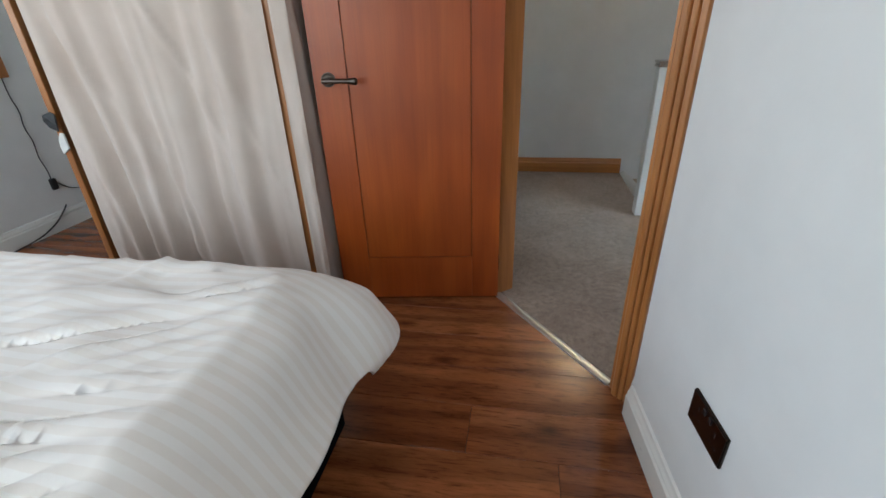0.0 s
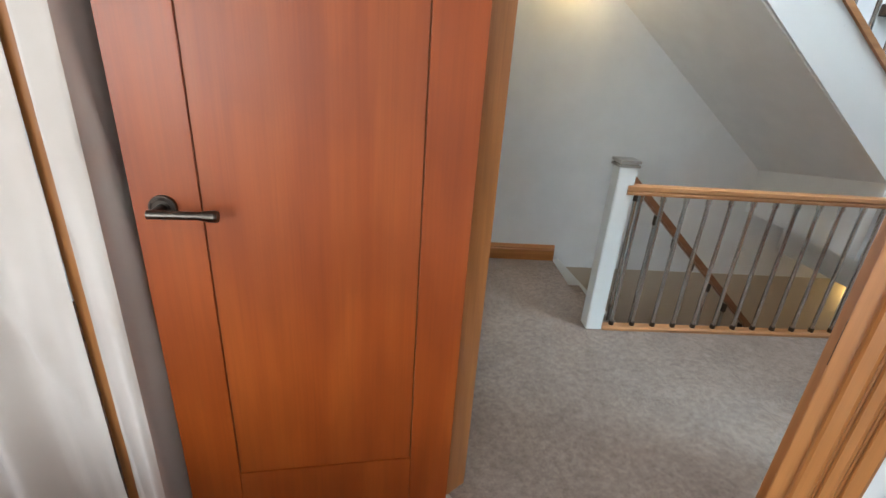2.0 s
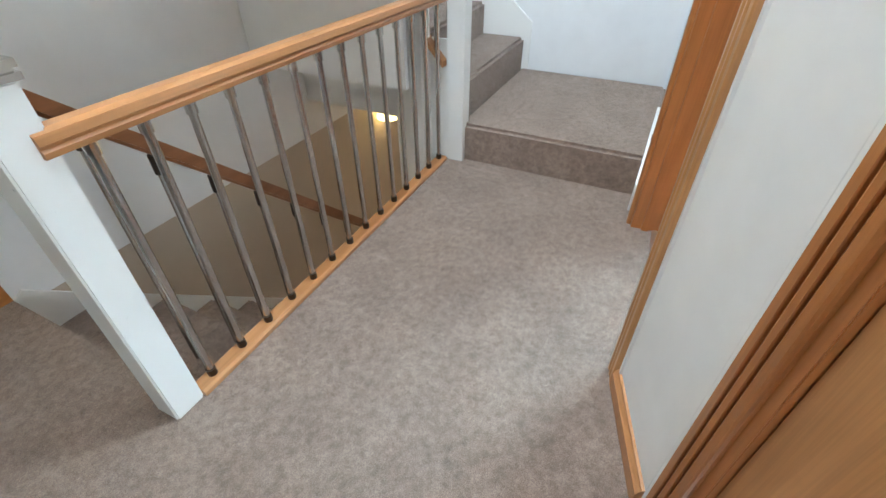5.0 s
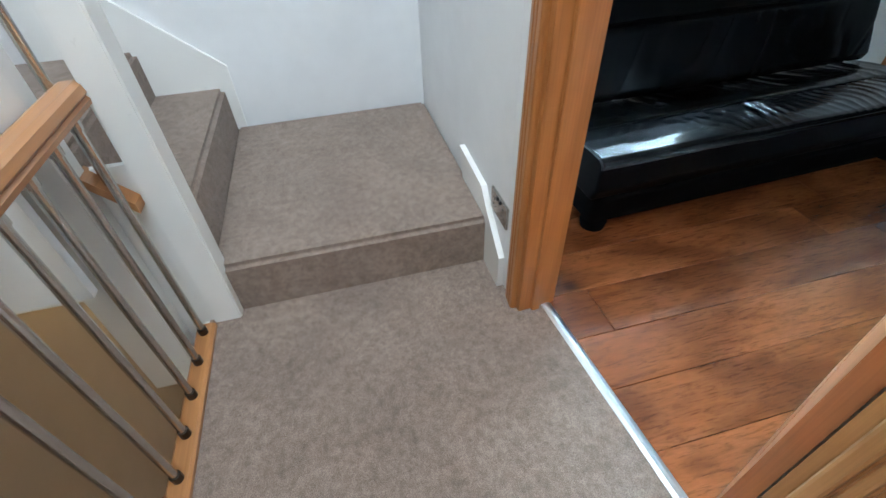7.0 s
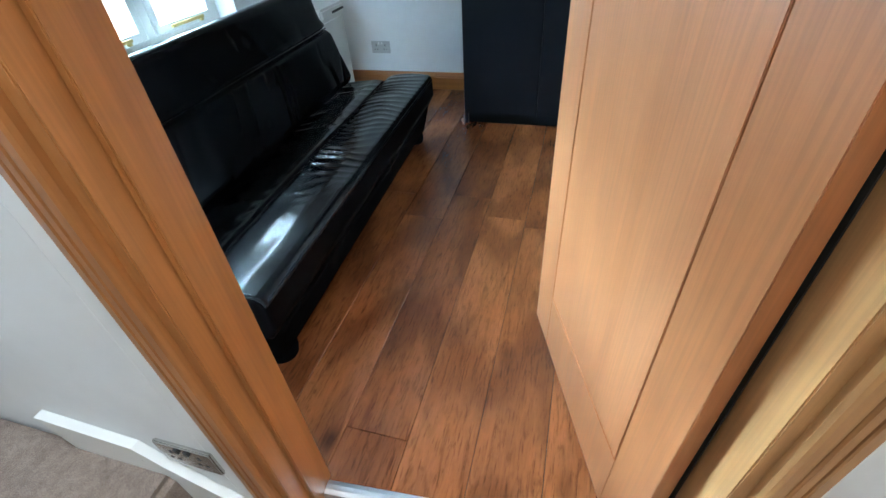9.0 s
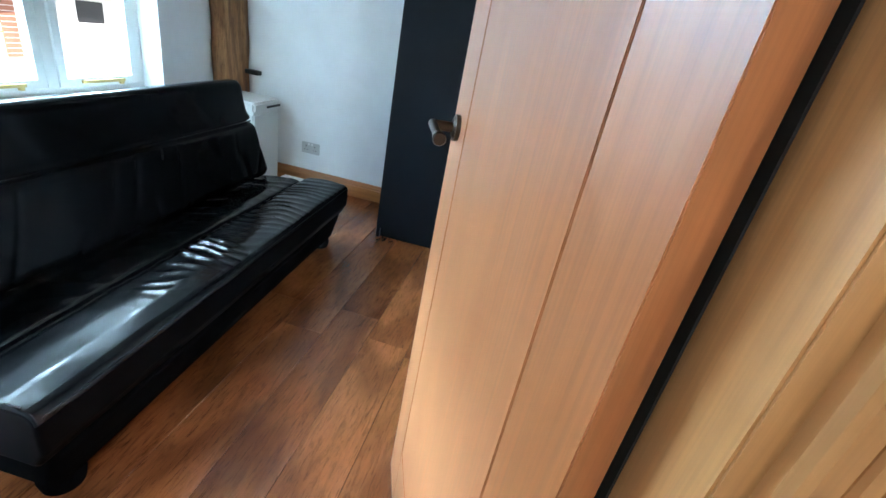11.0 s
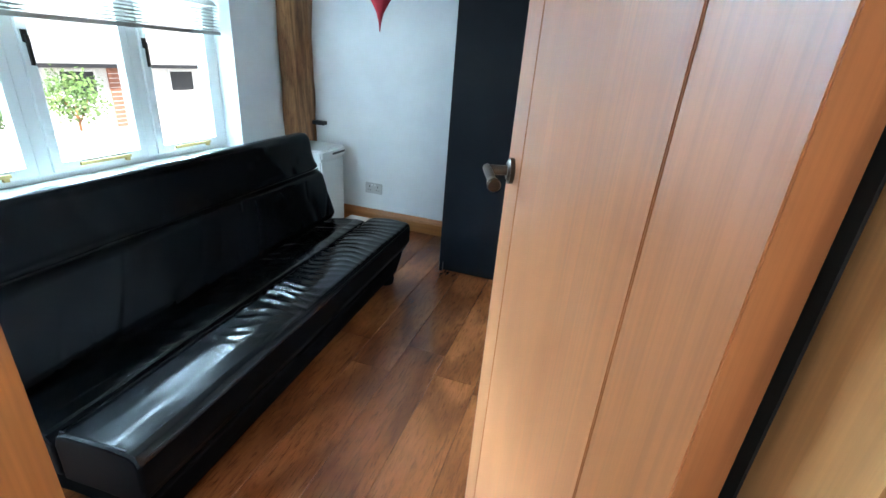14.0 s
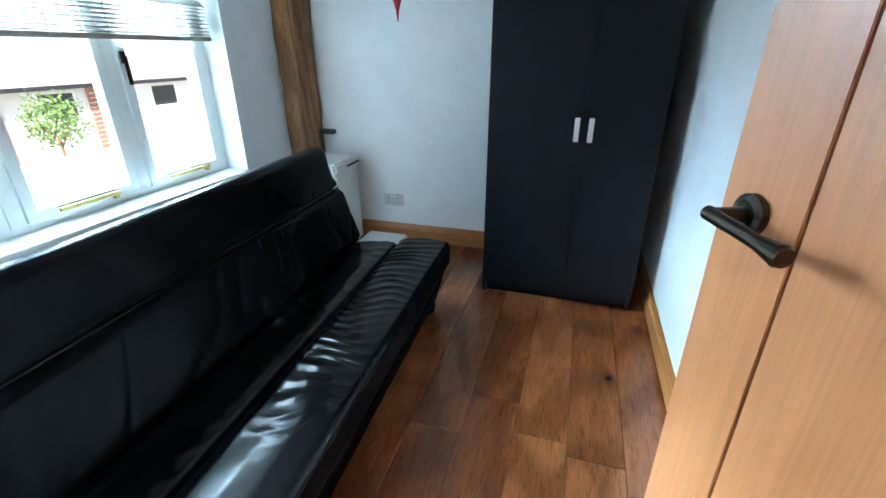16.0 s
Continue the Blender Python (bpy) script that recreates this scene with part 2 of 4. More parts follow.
GREY_PLASTIC = plain("pale_grey_plastic", (0.5, 0.5, 0.49), 0.35, vary=0.03, relief=0.02)
DUVET = cloth("striped_duvet", (0.82, 0.77, 0.73), (0.87, 0.83, 0.79), 500, 9.0)
CALICO = cloth("cream_fabric", (0.57, 0.475, 0.415), (0.655, 0.562, 0.5), 400)
RED_PAPER = plain("red_paper", (0.42, 0.012, 0.03), 0.7, relief=0.1)
BRICK = plain("red_brick", (0.33, 0.14, 0.09), 0.9, grain=20, vary=0.25, relief=0.3)
ROOF = plain("grey_slate", (0.4, 0.39, 0.38), 0.8, grain=15, vary=0.2)
LEAF = plain("leaf_green", (0.12, 0.2, 0.06), 0.6, grain=20, vary=0.4)
RENDERING = plain("pale_render", (0.72, 0.7, 0.66), 0.9, grain=8, vary=0.08)
GRASS = plain("pale_paving", (0.5, 0.48, 0.45), 0.9, grain=3, vary=0.2)
glass_m, glass_nt, glass_b = base_material("window_glass", 0.0)
glass_b.inputs["Transmission Weight"].default_value, glass_b.inputs["IOR"].default_value = 1.0, 1.02
GLASS = glass_m
lamp_m, lamp_nt, lamp_b = base_material("warm_lamp_glass", 0.5)
lamp_b.inputs["Emission Color"].default_value, lamp_b.inputs["Emission Strength"].default_value = (1, 0.72, 0.28, 1), 1.6
GLOW = lamp_m

# ---- mesh helpers ----
def finish(name, bm, mat, smooth=False, bevel=0.0, parent=None):
    if bevel:
        bmesh.ops.bevel(bm, geom=[e for e in bm.edges], offset=bevel, segments=2, affect="EDGES", clamp_overlap=True)
    bmesh.ops.recalc_face_normals(bm, faces=bm.faces)
    me = bpy.data.meshes.new(name)
    bm.to_mesh(me)
    bm.free()
    me.materials.append(mat)
    if smooth:
        me.polygons.foreach_set("use_smooth", [True] * len(me.polygons))
    ob = new(name, me)
    if parent is not None:
        ob.parent = parent
    return ob


def part(name, bm, mat, parent, label="", smooth=False, bevel=0.0):
    ob = finish(name, bm, mat, smooth, bevel, parent)
    if label:
        ob["label"] = label
    return ob


def thing(name, m, label, category, group="", kind=""):
    ob = new(name)
    ob.empty_display_size = 0.1
    ob.matrix_world = m
    return tagged(ob, label, category, group, kind)


def box(bm, x0, y0, z0, x1, y1, z1):
    r = bmesh.ops.create_cube(bm, size=1.0)
    for v in r["verts"]:
        v.co = Vector(((x0 + x1) / 2 + v.co.x * (x1 - x0), (y0 + y1) / 2 + v.co.y * (y1 - y0), (z0 + z1) / 2 + v.co.z * (z1 - z0)))
    return r["verts"]


def boxes(*args):
    bm = bmesh.new()
    for a in args:
        box(bm, *a)
    return bm


def prism(bm, pts, z0, z1, axis="z"):
    """Extrudes a closed outline. axis z: outline in x, y; axis x: outline in y, z; axis y: outline in x, z."""
    def place(p, h):
        return {"z": (p[0], p[1], h), "x": (h, p[0], p[1]), "y": (p[0], h, p[1])}[axis]
    lo = [bm.verts.new(place(p, z0)) for p in pts]
    hi = [bm.verts.new(place(p, z1)) for p in pts]
    bm.faces.new(lo)
    bm.faces.new(hi)
    n = len(pts)
    for i in range(n):
        bm.faces.new((lo[i], lo[(i + 1) % n], hi[(i + 1) % n], hi[i]))


def rod(bm, a, b, r, seg=12, r2=None):
    a, b = Vector(a), Vector(b)
    d = b - a
    m = Matrix.Translation((a + b) / 2) @ d.to_track_quat("Z", "Y").to_matrix().to_4x4()
    bmesh.ops.create_cone(bm, cap_ends=True, segments=seg, radius1=r, radius2=r if r2 is None else r2, depth=d.length, matrix=m)


def rods(*args):
    bm = bmesh.new()
    for a in args:
        rod(bm, *a)
    return bm


def wall_frame(o, d):
    """Local x runs along the wall from o, local y is its normal to the left of that run."""
    ang = math.degrees(math.atan2(d[1], d[0]))
    return pose(o[0], o[1], 0, 0, 0, ang)


def wall(name, m, length, t0, t1, z0, z1, mat, label, openings=(), start=0.0):
    """A wall from start to length, between the faces t0 and t1 of its local y, with openings (x0, x1, z0, z1)."""
    bm = bmesh.new()
    x = start
    for a, b, c, d in sorted(openings):
        if a > x:
            box(bm, x, t0, z0, a, t1, z1)
        if c > z0:
            box(bm, a, t0, z0, b, t1, c)
        if d < z1:
            box(bm, a, t0, d, b, t1, z1)
        x = b
    if x < length:
        box(bm, x, t0, z0, length, t1, z1)
    ob = finish(name, bm, mat)
    ob.matrix_world = m
    return tagged(ob, label, "wall", kind="structure")


# ---- structure ----
TOP = 4.4
D1 = wall_frame((-0.845, -1.095), (0.62, -0.785))
D2 = wall_frame((0.36, -1.11), (1.29, 0.098))
D3 = wall_frame((-0.2545, -1.616), (0.81, 0.587))
I3 = pose(0, 0, 0)

wall("wall_landing_south", D2, 1.307, -0.13, 0.0, 0, TOP, WHITE_WALL, "white painted landing wall round the doorway", [(0.357, 1.193, 0, 2.02)], 0.28)
wall("wall_landing_corner", wall_frame((0.31, -1.2), (0.36, 0.113)), 0.385, -0.1, 0.0, 0, TOP, WHITE_WALL, "white painted wall between the two doorways", (), 0.0)
wall("wall_stair_south", I3, 3.0, -1.13, -1.0108, 0, TOP, WHITE_WALL, "white painted wall beside the quarter landing", (), 1.664)
wall("wall_landing_north", I3, 3.0, 0.98, 1.1, -0.05, TOP, WHITE_WALL, "white painted wall along the stairwell", (), -1.3)
wall("wall_landing_west", I3, -1.2, -1.0, 0.98, 0, TOP, WHITE_WALL, "white painted wall at the end of the landing", (), -1.3)
wall("wall_stair_east", I3, 3.0, -1.01, 0.98, 0.18, TOP, WHITE_WALL, "white painted wall beside the winding stair", (), 2.88)
wall("wall_door_one", D1, 0.86, 0.0, 0.1, 0, TOP, WHITE_WALL, "white painted angled wall round the bedroom doorway", [(-0.045, 0.73, 0, 2.02)], -0.13)
wall("wall_door_three", D3, 0.72, -0.12, 0.0, 0, TOP, WHITE_WALL, "white painted angled wall round a closed door", [(0.05, 0.645, 0, 2.02)], -0.02)
wall("wall_bedroom_north", I3, -0.86, -1.02, -0.92, 0, TOP, WHITE_WALL, "white painted wall behind the open bedroom door", (), -1.3)
wall("wall_bedroom_side", I3, -1.2, -0.92, 0.2, 0, 2.35, WHITE_WALL, "white painted wall beside the fabric wardrobe", (), -1.3)
wall("wall_bedroom_back", I3, -1.2, 0.1, 0.2, 0, 2.35, WHITE_WALL, "white painted wall behind the fabric wardrobe", (), -4.0)
bm = bmesh.new()
for b in ((-4.8, 0, -3.4, 2.35), (-1.8, 0, 0.1, 2.35), (-3.4, 0, -1.8, 0.95), (-3.4, 2.12, -1.8, 2.35)):
    box(bm, -4.0, b[0], b[1], -3.87, b[2], b[3])
tagged(finish("wall_bedroom_west", bm, WHITE_WALL), "white painted bedroom wall with a window and loose cable", "wall", kind="structure")
# Unseen wall; its opening is added to hold the south fill lamp.
wall("wall_bedroom_south", I3, -0.1, -4.8, -4.68, 0, 2.35, WHITE_WALL, "white painted unseen bedroom wall with an added opening for light", [(-3.12, -1.68, 0.95, 2.12)], -3.87)
EAST = wall_frame((-0.372, -1.76), (0.1, -0.995))
wall("wall_bedroom_east", EAST, 3.1, 0.0, 0.1, 0, 2.35, WHITE_WALL, "white painted bedroom wall with a dark socket", (), 0.0)
wall("wall_room_west", I3, 0.785, -4.05, -1.212, 0, 2.35, WHITE_WALL, "white painted wall behind the oak door", (), 0.685)
wall("wall_room_south", I3, 3.4, -4.17, -4.05, 0, 2.35, WHITE_WALL, "white painted wall behind the wardrobe", (), 0.685)
bm = bmesh.new()
for b in ((-4.05, 0, -3.33, 2.35), (-1.65, 0, -1.13, 2.35), (-3.33, 0, -1.65, 0.63), (-3.33, 1.95, -1.65, 2.35)):
    box(bm, 3.1, b[0], b[1], 3.4, b[2], b[3])
tagged(finish("wall_room_east", bm, WHITE_WALL), "white painted thick wall with a deep window recess", "wall", kind="structure")

bm = boxes((-4.0, -4.8, 2.35, -0.1, 0.2, 2.45))
tagged(finish("ceiling_bedroom", bm, CEILING), "white painted bedroom ceiling", "ceiling", kind="structure")
tagged(finish("ceiling_room", boxes((0.685, -4.17, 2.35, 3.4, -1.13, 2.45)), CEILING), "white painted ceiling of the small room", "ceiling", kind="structure")
bm = boxes((-1.3, -2.0, TOP, 3.0, -1.1, TOP + 0.1), (-1.3, 0.1, TOP, 3.0, 1.1, TOP + 0.1), (-1.3, -1.1, TOP, -0.6, 0.1, TOP + 0.1), (1.3, -1.1, TOP, 3.0, 0.1, TOP + 0.1))
# Unseen shaft round the added opening, shutting out the low sun.
for b in ((-0.65, -1.15, 1.35, -1.1), (-0.65, 0.1, 1.35, 0.15), (-0.65, -1.1, -0.6, 0.1), (1.3, -1.1, 1.35, 0.1)):
    box(bm, b[0], b[1], TOP + 0.1, b[2], b[3], TOP + 1.5)
tagged(finish("ceiling_stairwell", bm, CEILING), "white painted stairwell ceiling with an added unseen roof opening", "ceiling", kind="structure")

# floors
bm = bmesh.new()
prism(bm, [(-1.2, -1.0), (-0.86, -1.0), (-0.84, -1.085), (-0.4, -1.65), (-0.2545, -1.616), (0.33, -1.195), (0.7, -1.08), (0.755, -1.075), (0.76, -1.17), (1.55, -1.115), (1.55, -1.02), (1.83, -1.01), (1.83, 0.02), (0.07, 0.02), (0.07, 0.979), (-1.2, 0.979)], -0.25, 0.003)
tagged(finish("floor_landing", bm, CARPET), "taupe cut pile carpet on the landing", "carpet", kind="structure")
bm = bmesh.new()
prism(bm, [(-3.87, -4.68), (-0.1, -4.68), (-0.37, -1.76), (-0.45, -1.62), (-0.79, -1.03), (-1.2, -1.02), (-1.2, 0.1), (-3.87, 0.1)], -0.2, -0.012)
floor_bed = tagged(finish("floor_bedroom", bm, DARK), "dark brown wood laminate floor of the bedroom", "floor", kind="structure")
floor_room = tagged(finish("floor_room", boxes((0.785, -4.05, -0.2, 3.1, -1.1, -0.012)), DARK), "dark brown wood laminate floor of the small room", "floor", kind="structure")

# ---- doors and frames ----
ARCH = [(0, 0), (0.068, 0), (0.068, 0.01), (0.065, 0.014), (0.0515, 0.016), (0.0495, 0.014), (0.048, 0.008), (0.045, 0.008), (0.0435, 0.016), (0.04, 0.019), (0.031, 0.019), (0.0285, 0.016), (0.0275, 0.01), (0.0245, 0.01), (0.0235, 0.018), (0.02, 0.022), (0.007, 0.022), (0.003, 0.019), (0, 0.013)]


def arch_leg(x, side, face, sign, z1):
    """A moulded architrave upright: its inner edge at x, reaching to side (+1 or -1) along the wall, proud of the face."""
    bm = bmesh.new()
    prism(bm, [(x + side * p[0], face + sign * p[1]) for p in ARCH], 0.0, z1)
    return bm


def arch_head(x0, x1, z, face, sign):
    bm = bmesh.new()
    prism(bm, [(face + sign * p[1], z + p[0]) for p in ARCH], x0, x1, "x")
    return bm


def door_frame(name, m, x0, x1, z1, y0, y1, label, faces, stop_y, stops="ab", side_a=None):
    """Lining between the wall faces y0 and y1 with stops, and architraves on the faces listed as (y, sign, legs)."""
    fr = thing(name, m, label, "door frame", kind="structure")
    t = 0.028
    side_a = side_a or OAK_TRIM
    part("lining", boxes((x0, y0 - 0.003, 0, x0 + t, y1 + 0.003, z1)), side_a, fr, bevel=0.002)
    part("lining", boxes((x1 - t, y0 - 0.003, 0, x1, y1 + 0.003, z1)), OAK_TRIM, fr, bevel=0.002)
    part("lining", boxes((x0 + t, y0 - 0.003, z1 - t, x1 - t, y1 + 0.003, z1)), OAK_TRIM, fr, bevel=0.002)
    s0, s1 = stop_y
    if "a" in stops:
        part("door_stop", boxes((x0 + t, s0, 0, x0 + t + 0.013, s1, z1 - t)), OAK_TRIM, fr, bevel=0.002)
    part("door_stop", boxes((x1 - t - 0.013, s0, 0, x1 - t, s1, z1 - t)), OAK_TRIM, fr, bevel=0.002)
    for y, sign, legs in faces:
        if "a" in legs:
            part("architrave", arch_leg(x0 + 0.008, -1, y, sign, z1 + 0.06), side_a, fr)
        if "b" in legs:
            part("architrave", arch_leg(x1 - 0.008, 1, y, sign, z1 + 0.06), OAK_TRIM, fr)
        part("architrave", arch_head(x0 + 0.009, x1 - 0.009, z1 - 0.008, y, sign), OAK_TRIM, fr)
    return fr


def handle_set(parent, x, y, z, sign, toward, mat, grip=0.115):
    """Round rose and lever on the face at y, pointing out by sign, with the lever reaching along x by toward."""
    h = part("door_handle", rods(((x, y, z), (x, y + sign * 0.009, z), 0.027, 24), ((x, y + sign * 0.009, z), (x, y + sign * 0.013, z), 0.024, 24, 0.018)), mat, parent, "antique pewter lever handle", smooth=False)
    bm = rods(((x, y + sign * 0.01, z), (x, y + sign * 0.05, z), 0.0105, 16), ((x - toward * 0.012, y + sign * 0.052, z), (x + toward * grip * 0.75, y + sign * 0.054, z - 0.002), 0.0095, 16, 0.0085), ((x + toward * grip * 0.75, y + sign * 0.054, z - 0.002), (x + toward * grip, y + sign * 0.054, z - 0.003), 0.0095, 16, 0.0135), ((x + toward * grip, y + sign * 0.054, z - 0.003), (x + toward * (grip + 0.006), y + sign * 0.054, z - 0.003), 0.0135, 16, 0.011))
    part("lever", bm, mat, h)
    return h


def oak_door(name, m, w, label, handle_faces, hz=1.03, lever=-1, veneer=None):
    """A flush oak door with one grooved panel; local x from the hinge edge, faces at y 0 and -0.04."""
    d = thing(name, m, label, "door", kind="structure")
    veneer = veneer or OAK
    z0, z1, st, rl, g = 0.008, 1.985, 0.121, 0.215, 0.0036
    t0, t1 = -0.035, 0.0
    part("stile", boxes((0, t0, z0, st, t1, z1)), veneer, d, bevel=0.0012)
    part("stile", boxes((w - st - 0.012, t0, z0, w, t1, z1)), veneer, d, bevel=0.0012)
    a, b = st + 0.0004, w - st - 0.0124
    part("rail", boxes((a, t0, z0, b, t1, z0 + rl)), veneer, d, bevel=0.0012)
    part("rail", boxes((a, t0, z1 - 0.12, b, t1, z1)), veneer, d, bevel=0.0012)
    part("panel", boxes((a + g, t0 + 0.0005, z0 + rl + g, b - g, t1 - 0.0005, z1 - 0.12 - g)), veneer, d, bevel=0.0012)
    part("core", boxes((a - 0.002, t0 + 0.007, z0 + rl - 0.004, b + 0.002, t1 - 0.007, z1 - 0.116)), GROOVE, d)
    for y, sign in handle_faces:
        handle_set(d, w - 0.06, y, hz, sign, lever, ANTIQUE)
    for z in (0.15, 1.78):
        part("hinge", boxes((-0.0022, -0.031, z, -0.0004, -0.008, z + 0.075)), CHROME, d)
    part("latch_plate", boxes((w - 0.0005, -0.032, hz - 0.03, w + 0.0015, -0.008, hz + 0.03)), CHROME, d)
    return d


frame_one = door_frame("door_frame_one", D1, -0.045, 0.73, 2.02, 0.0, 0.1, "varnished oak door lining and moulded architrave", [(0.0, -1, "b"), (0.1, 1, "ab")], (0.045, 0.075), "b")
part("strike_plate", boxes((0.7005, 0.012, 0.97, 0.7025, 0.034, 1.04)), ANTIQUE, frame_one, "dark metal strike plate")
# Hinge-side lining and architrave use paler oak, with landing light put into the colour.
frame_two = door_frame("door_frame_two", D2, 0.357, 1.193, 2.02, -0.13, 0.0, "varnished oak door lining and architrave of the small room", [(0.0, 1, "ab")], (-0.07, -0.04), "b", OAK_PALE_LIT)
door_frame("door_frame_three", D3, 0.05, 0.645, 2.02, -0.12, 0.0, "varnished oak door lining round a closed door", [(0.0, 1, "ab")], (-0.085, -0.06))

oak_door("door_one", pose(-0.844, -1.106, 0, 0, 0, 187.8), 0.735, "open reddish oak veneer bedroom door with a grooved panel", [(0.0, 1), (-0.035, -1)], 1.005, -1, OAK_RED)
oak_door("door_two", pose(0.798, -1.14, 0, 0, 0, -70.0), 0.757, "half-open pale oak veneer door into the small room", [(0.0, 1), (-0.035, -1)], 1.1)
# Dark strip on the lining paints the shade of the hinge gap.
part("draught_strip", boxes((0.3855, -0.128, 0, 0.3875, -0.082, 1.99)), DARK, frame_two, "dark strip standing in for shade in the hinge gap")
oak_door("door_three", D3 @ pose(0.08, -0.018, 0), 0.535, "closed pale oak veneer door beside the bedroom doorway", [(0.0, 1)], 1.03, -1, OAK_PALE_LIT)

def strip(name, m, x0, x1, y):
    bm = bmesh.new()
    prism(bm, [(y - 0.02, -0.002), (y + 0.02, -0.002), (y + 0.017, 0.005), (y + 0.006, 0.009), (y - 0.006, 0.009), (y - 0.017, 0.005)], x0, x1, "x")
    s = finish(name, bm, ALU)
    s.matrix_world = m
    return tagged(s, "ridged aluminium threshold strip between carpet and laminate", "threshold strip")


strip("threshold_strip", D1, -0.015, 0.69, 0.012)
strip("threshold_strip", D2, 0.386, 1.164, -0.1)

# skirting boards
SKIRT = [(0, 0), (0.018, 0), (0.018, 0.085), (0.013, 0.092), (0.015, 0.1), (0.009, 0.112), (0.007, 0.122), (0, 0.125)]


def skirting(name, m, x0, x1, sign, mat, label, h=1.0):
    bm = bmesh.new()
    prism(bm, [(sign * p[0], p[1] * h) for p in SKIRT], x0, x1, "x")
    s = finish(name, bm, mat)
    s.matrix_world = m
    return tagged(s, label, "skirting board", kind="structure")


skirting("skirting_board", wall_frame((-1.2, 0.98), (1, 0)), 0, 1.27, -1, OAK_SKIRT, "oak skirting board ending at the stair head")
skirting("skirting_board", EAST, 0.005, 3.0, -1, WHITE_GLOSS, "white moulded skirting board", 1.0)
skirting("skirting_board", D1, 0.792, 0.862, -1, WHITE_GLOSS, "short white moulded skirting board by the doorway", 1.0)
skirting("skirting_board", wall_frame((-3.87, 0.1), (0, -1)), 0, 4.7, 1, WHITE_GLOSS, "white moulded skirting board", 1.0)
skirting("skirting_board", wall_frame((0.785, -4.05), (1, 0)), 0, 2.3, 1, OAK_SKIRT, "oak skirting board behind the wardrobe")
skirting("skirting_board", wall_frame((0.785, -4.05), (0, 1)), 0.02, 2.1, -1, OAK_SKIRT, "oak skirting board behind the door")
skirting("skirting_board", wall_frame((0.31, -1.2), (0.36, 0.113)), 0.02, 0.365, 1, OAK_RAIL, "short oak skirting board on the landing", 0.6)

# ---- stairs ----
def step(name, pts, z, h, label, group):
    """A carpeted step: a tread with a soft rounded nose over its riser."""
    st = thing(name, pose(0, 0, 0), label, "stair step", group)
    bm = bmesh.new()
    prism(bm, pts, z - 0.052, z)
    edges = [e for e in bm.edges if abs(e.verts[0].co.z - z) < 1e-5 and abs(e.verts[1].co.z - z) < 1e-5]
    bmesh.ops.bevel(bm, geom=edges, offset=0.018, segments=5, affect="EDGES", clamp_overlap=True)
    tread = part("tread", bm, CARPET, st, smooth=True)
    for poly in tread.data.polygons:
        poly.use_smooth = 0.02 < abs(poly.normal.z) < 0.98
    if h > 0.06:
        bm = bmesh.new()
        prism(bm, pts, z - h, z - 0.052)
        part("riser", bm, CARPET, st)
    return st


UPG, DNG = "steps of the upper stair", "steps of the lower stair"
step("stair_step", [(1.805, -1.007), (2.879, -1.007), (2.879, -0.05), (1.805, -0.05)], 0.205, 0.4, "taupe carpeted quarter landing at the stair foot", UPG)
step("stair_step", [(1.84, -0.055), (2.879, -0.055), (2.879, 0.4), (1.84, 0.3)], 0.405, 0.23, "taupe carpeted winder step", UPG)
step("stair_step", [(1.84, 0.2), (2.879, 0.24), (2.879, 0.979), (1.84, 0.979)], 0.6, 0.22, "taupe carpeted winder step", UPG)
step("stair_step", [(1.8, 0.22), (2.5, 0.979), (1.8, 0.979)], 0.79, 0.2, "taupe carpeted winder step", UPG)
for k in range(13):
    x = 1.8 - 0.215 * k
    step("stair_step", [(x - 0.27, 0.12), (x + 0.005, 0.12), (x + 0.005, 0.979), (x - 0.27, 0.979)], 0.985 + 0.195 * k, 0.06, "taupe carpeted stair step of the upper flight", UPG)
for k in range(10):
    x = 0.07 + 0.21 * k
    step("stair_step", [(x, 0.05), (x + 0.26, 0.05), (x + 0.26, 0.979), (x, 0.979)], -0.197 * (k + 1), 0.2, "taupe carpeted stair step going down", DNG)

# underside and outer string of the upper flight
def slope_z(x, z0):
    return z0 + (1.49 - x) * 0.815


bm = bmesh.new()
corners = []
for y, z0 in ((0.075, 0.885), (0.98, 0.76)):
    corners += [(1.49, y, slope_z(1.49, z0)), (-1.2, y, slope_z(-1.2, z0)), (-1.2, y, slope_z(-1.2, z0) + 0.03), (1.49, y, slope_z(1.49, z0) + 0.03)]
cv = [bm.verts.new(c) for c in corners]
for q in ((0, 1, 2, 3), (4, 5, 6, 7), (0, 1, 5, 4), (1, 2, 6, 5), (2, 3, 7, 6), (3, 0, 4, 7)):
    bm.faces.new([cv[i] for i in q])
tagged(finish("stair_soffit", bm, CEILING), "white plastered sloping underside of the upper flight", "stair soffit", kind="structure")
string = thing("stair_string", pose(0, 0, 0), "white painted string board of the upper flight with oak capping", "stair string", kind="structure")
bm = bmesh.new()
prism(bm, [(1.66, 0.74), (-1.2, 3.12), (-1.2, 3.42), (1.66, 1.05)], 0.06, 0.1, "y")
part("board", bm, WHITE_GLOSS, string)
bm = bmesh.new()
prism(bm, [(1.66, 1.051), (-1.2, 3.421), (-1.2, 3.455), (1.66, 1.085)], 0.045, 0.112, "y")
part("capping", bm, OAK_RAIL, string, "oak capping rail")
for k in range(16):
    x = 1.52 - 0.115 * k
    z = 1.07 + (1.66 - x) * 0.829
    part("baluster", rods(((x, 0.08, z), (x, 0.08, z + 0.85), 0.011, 10)), CHROME, string)
bm = bmesh.new()
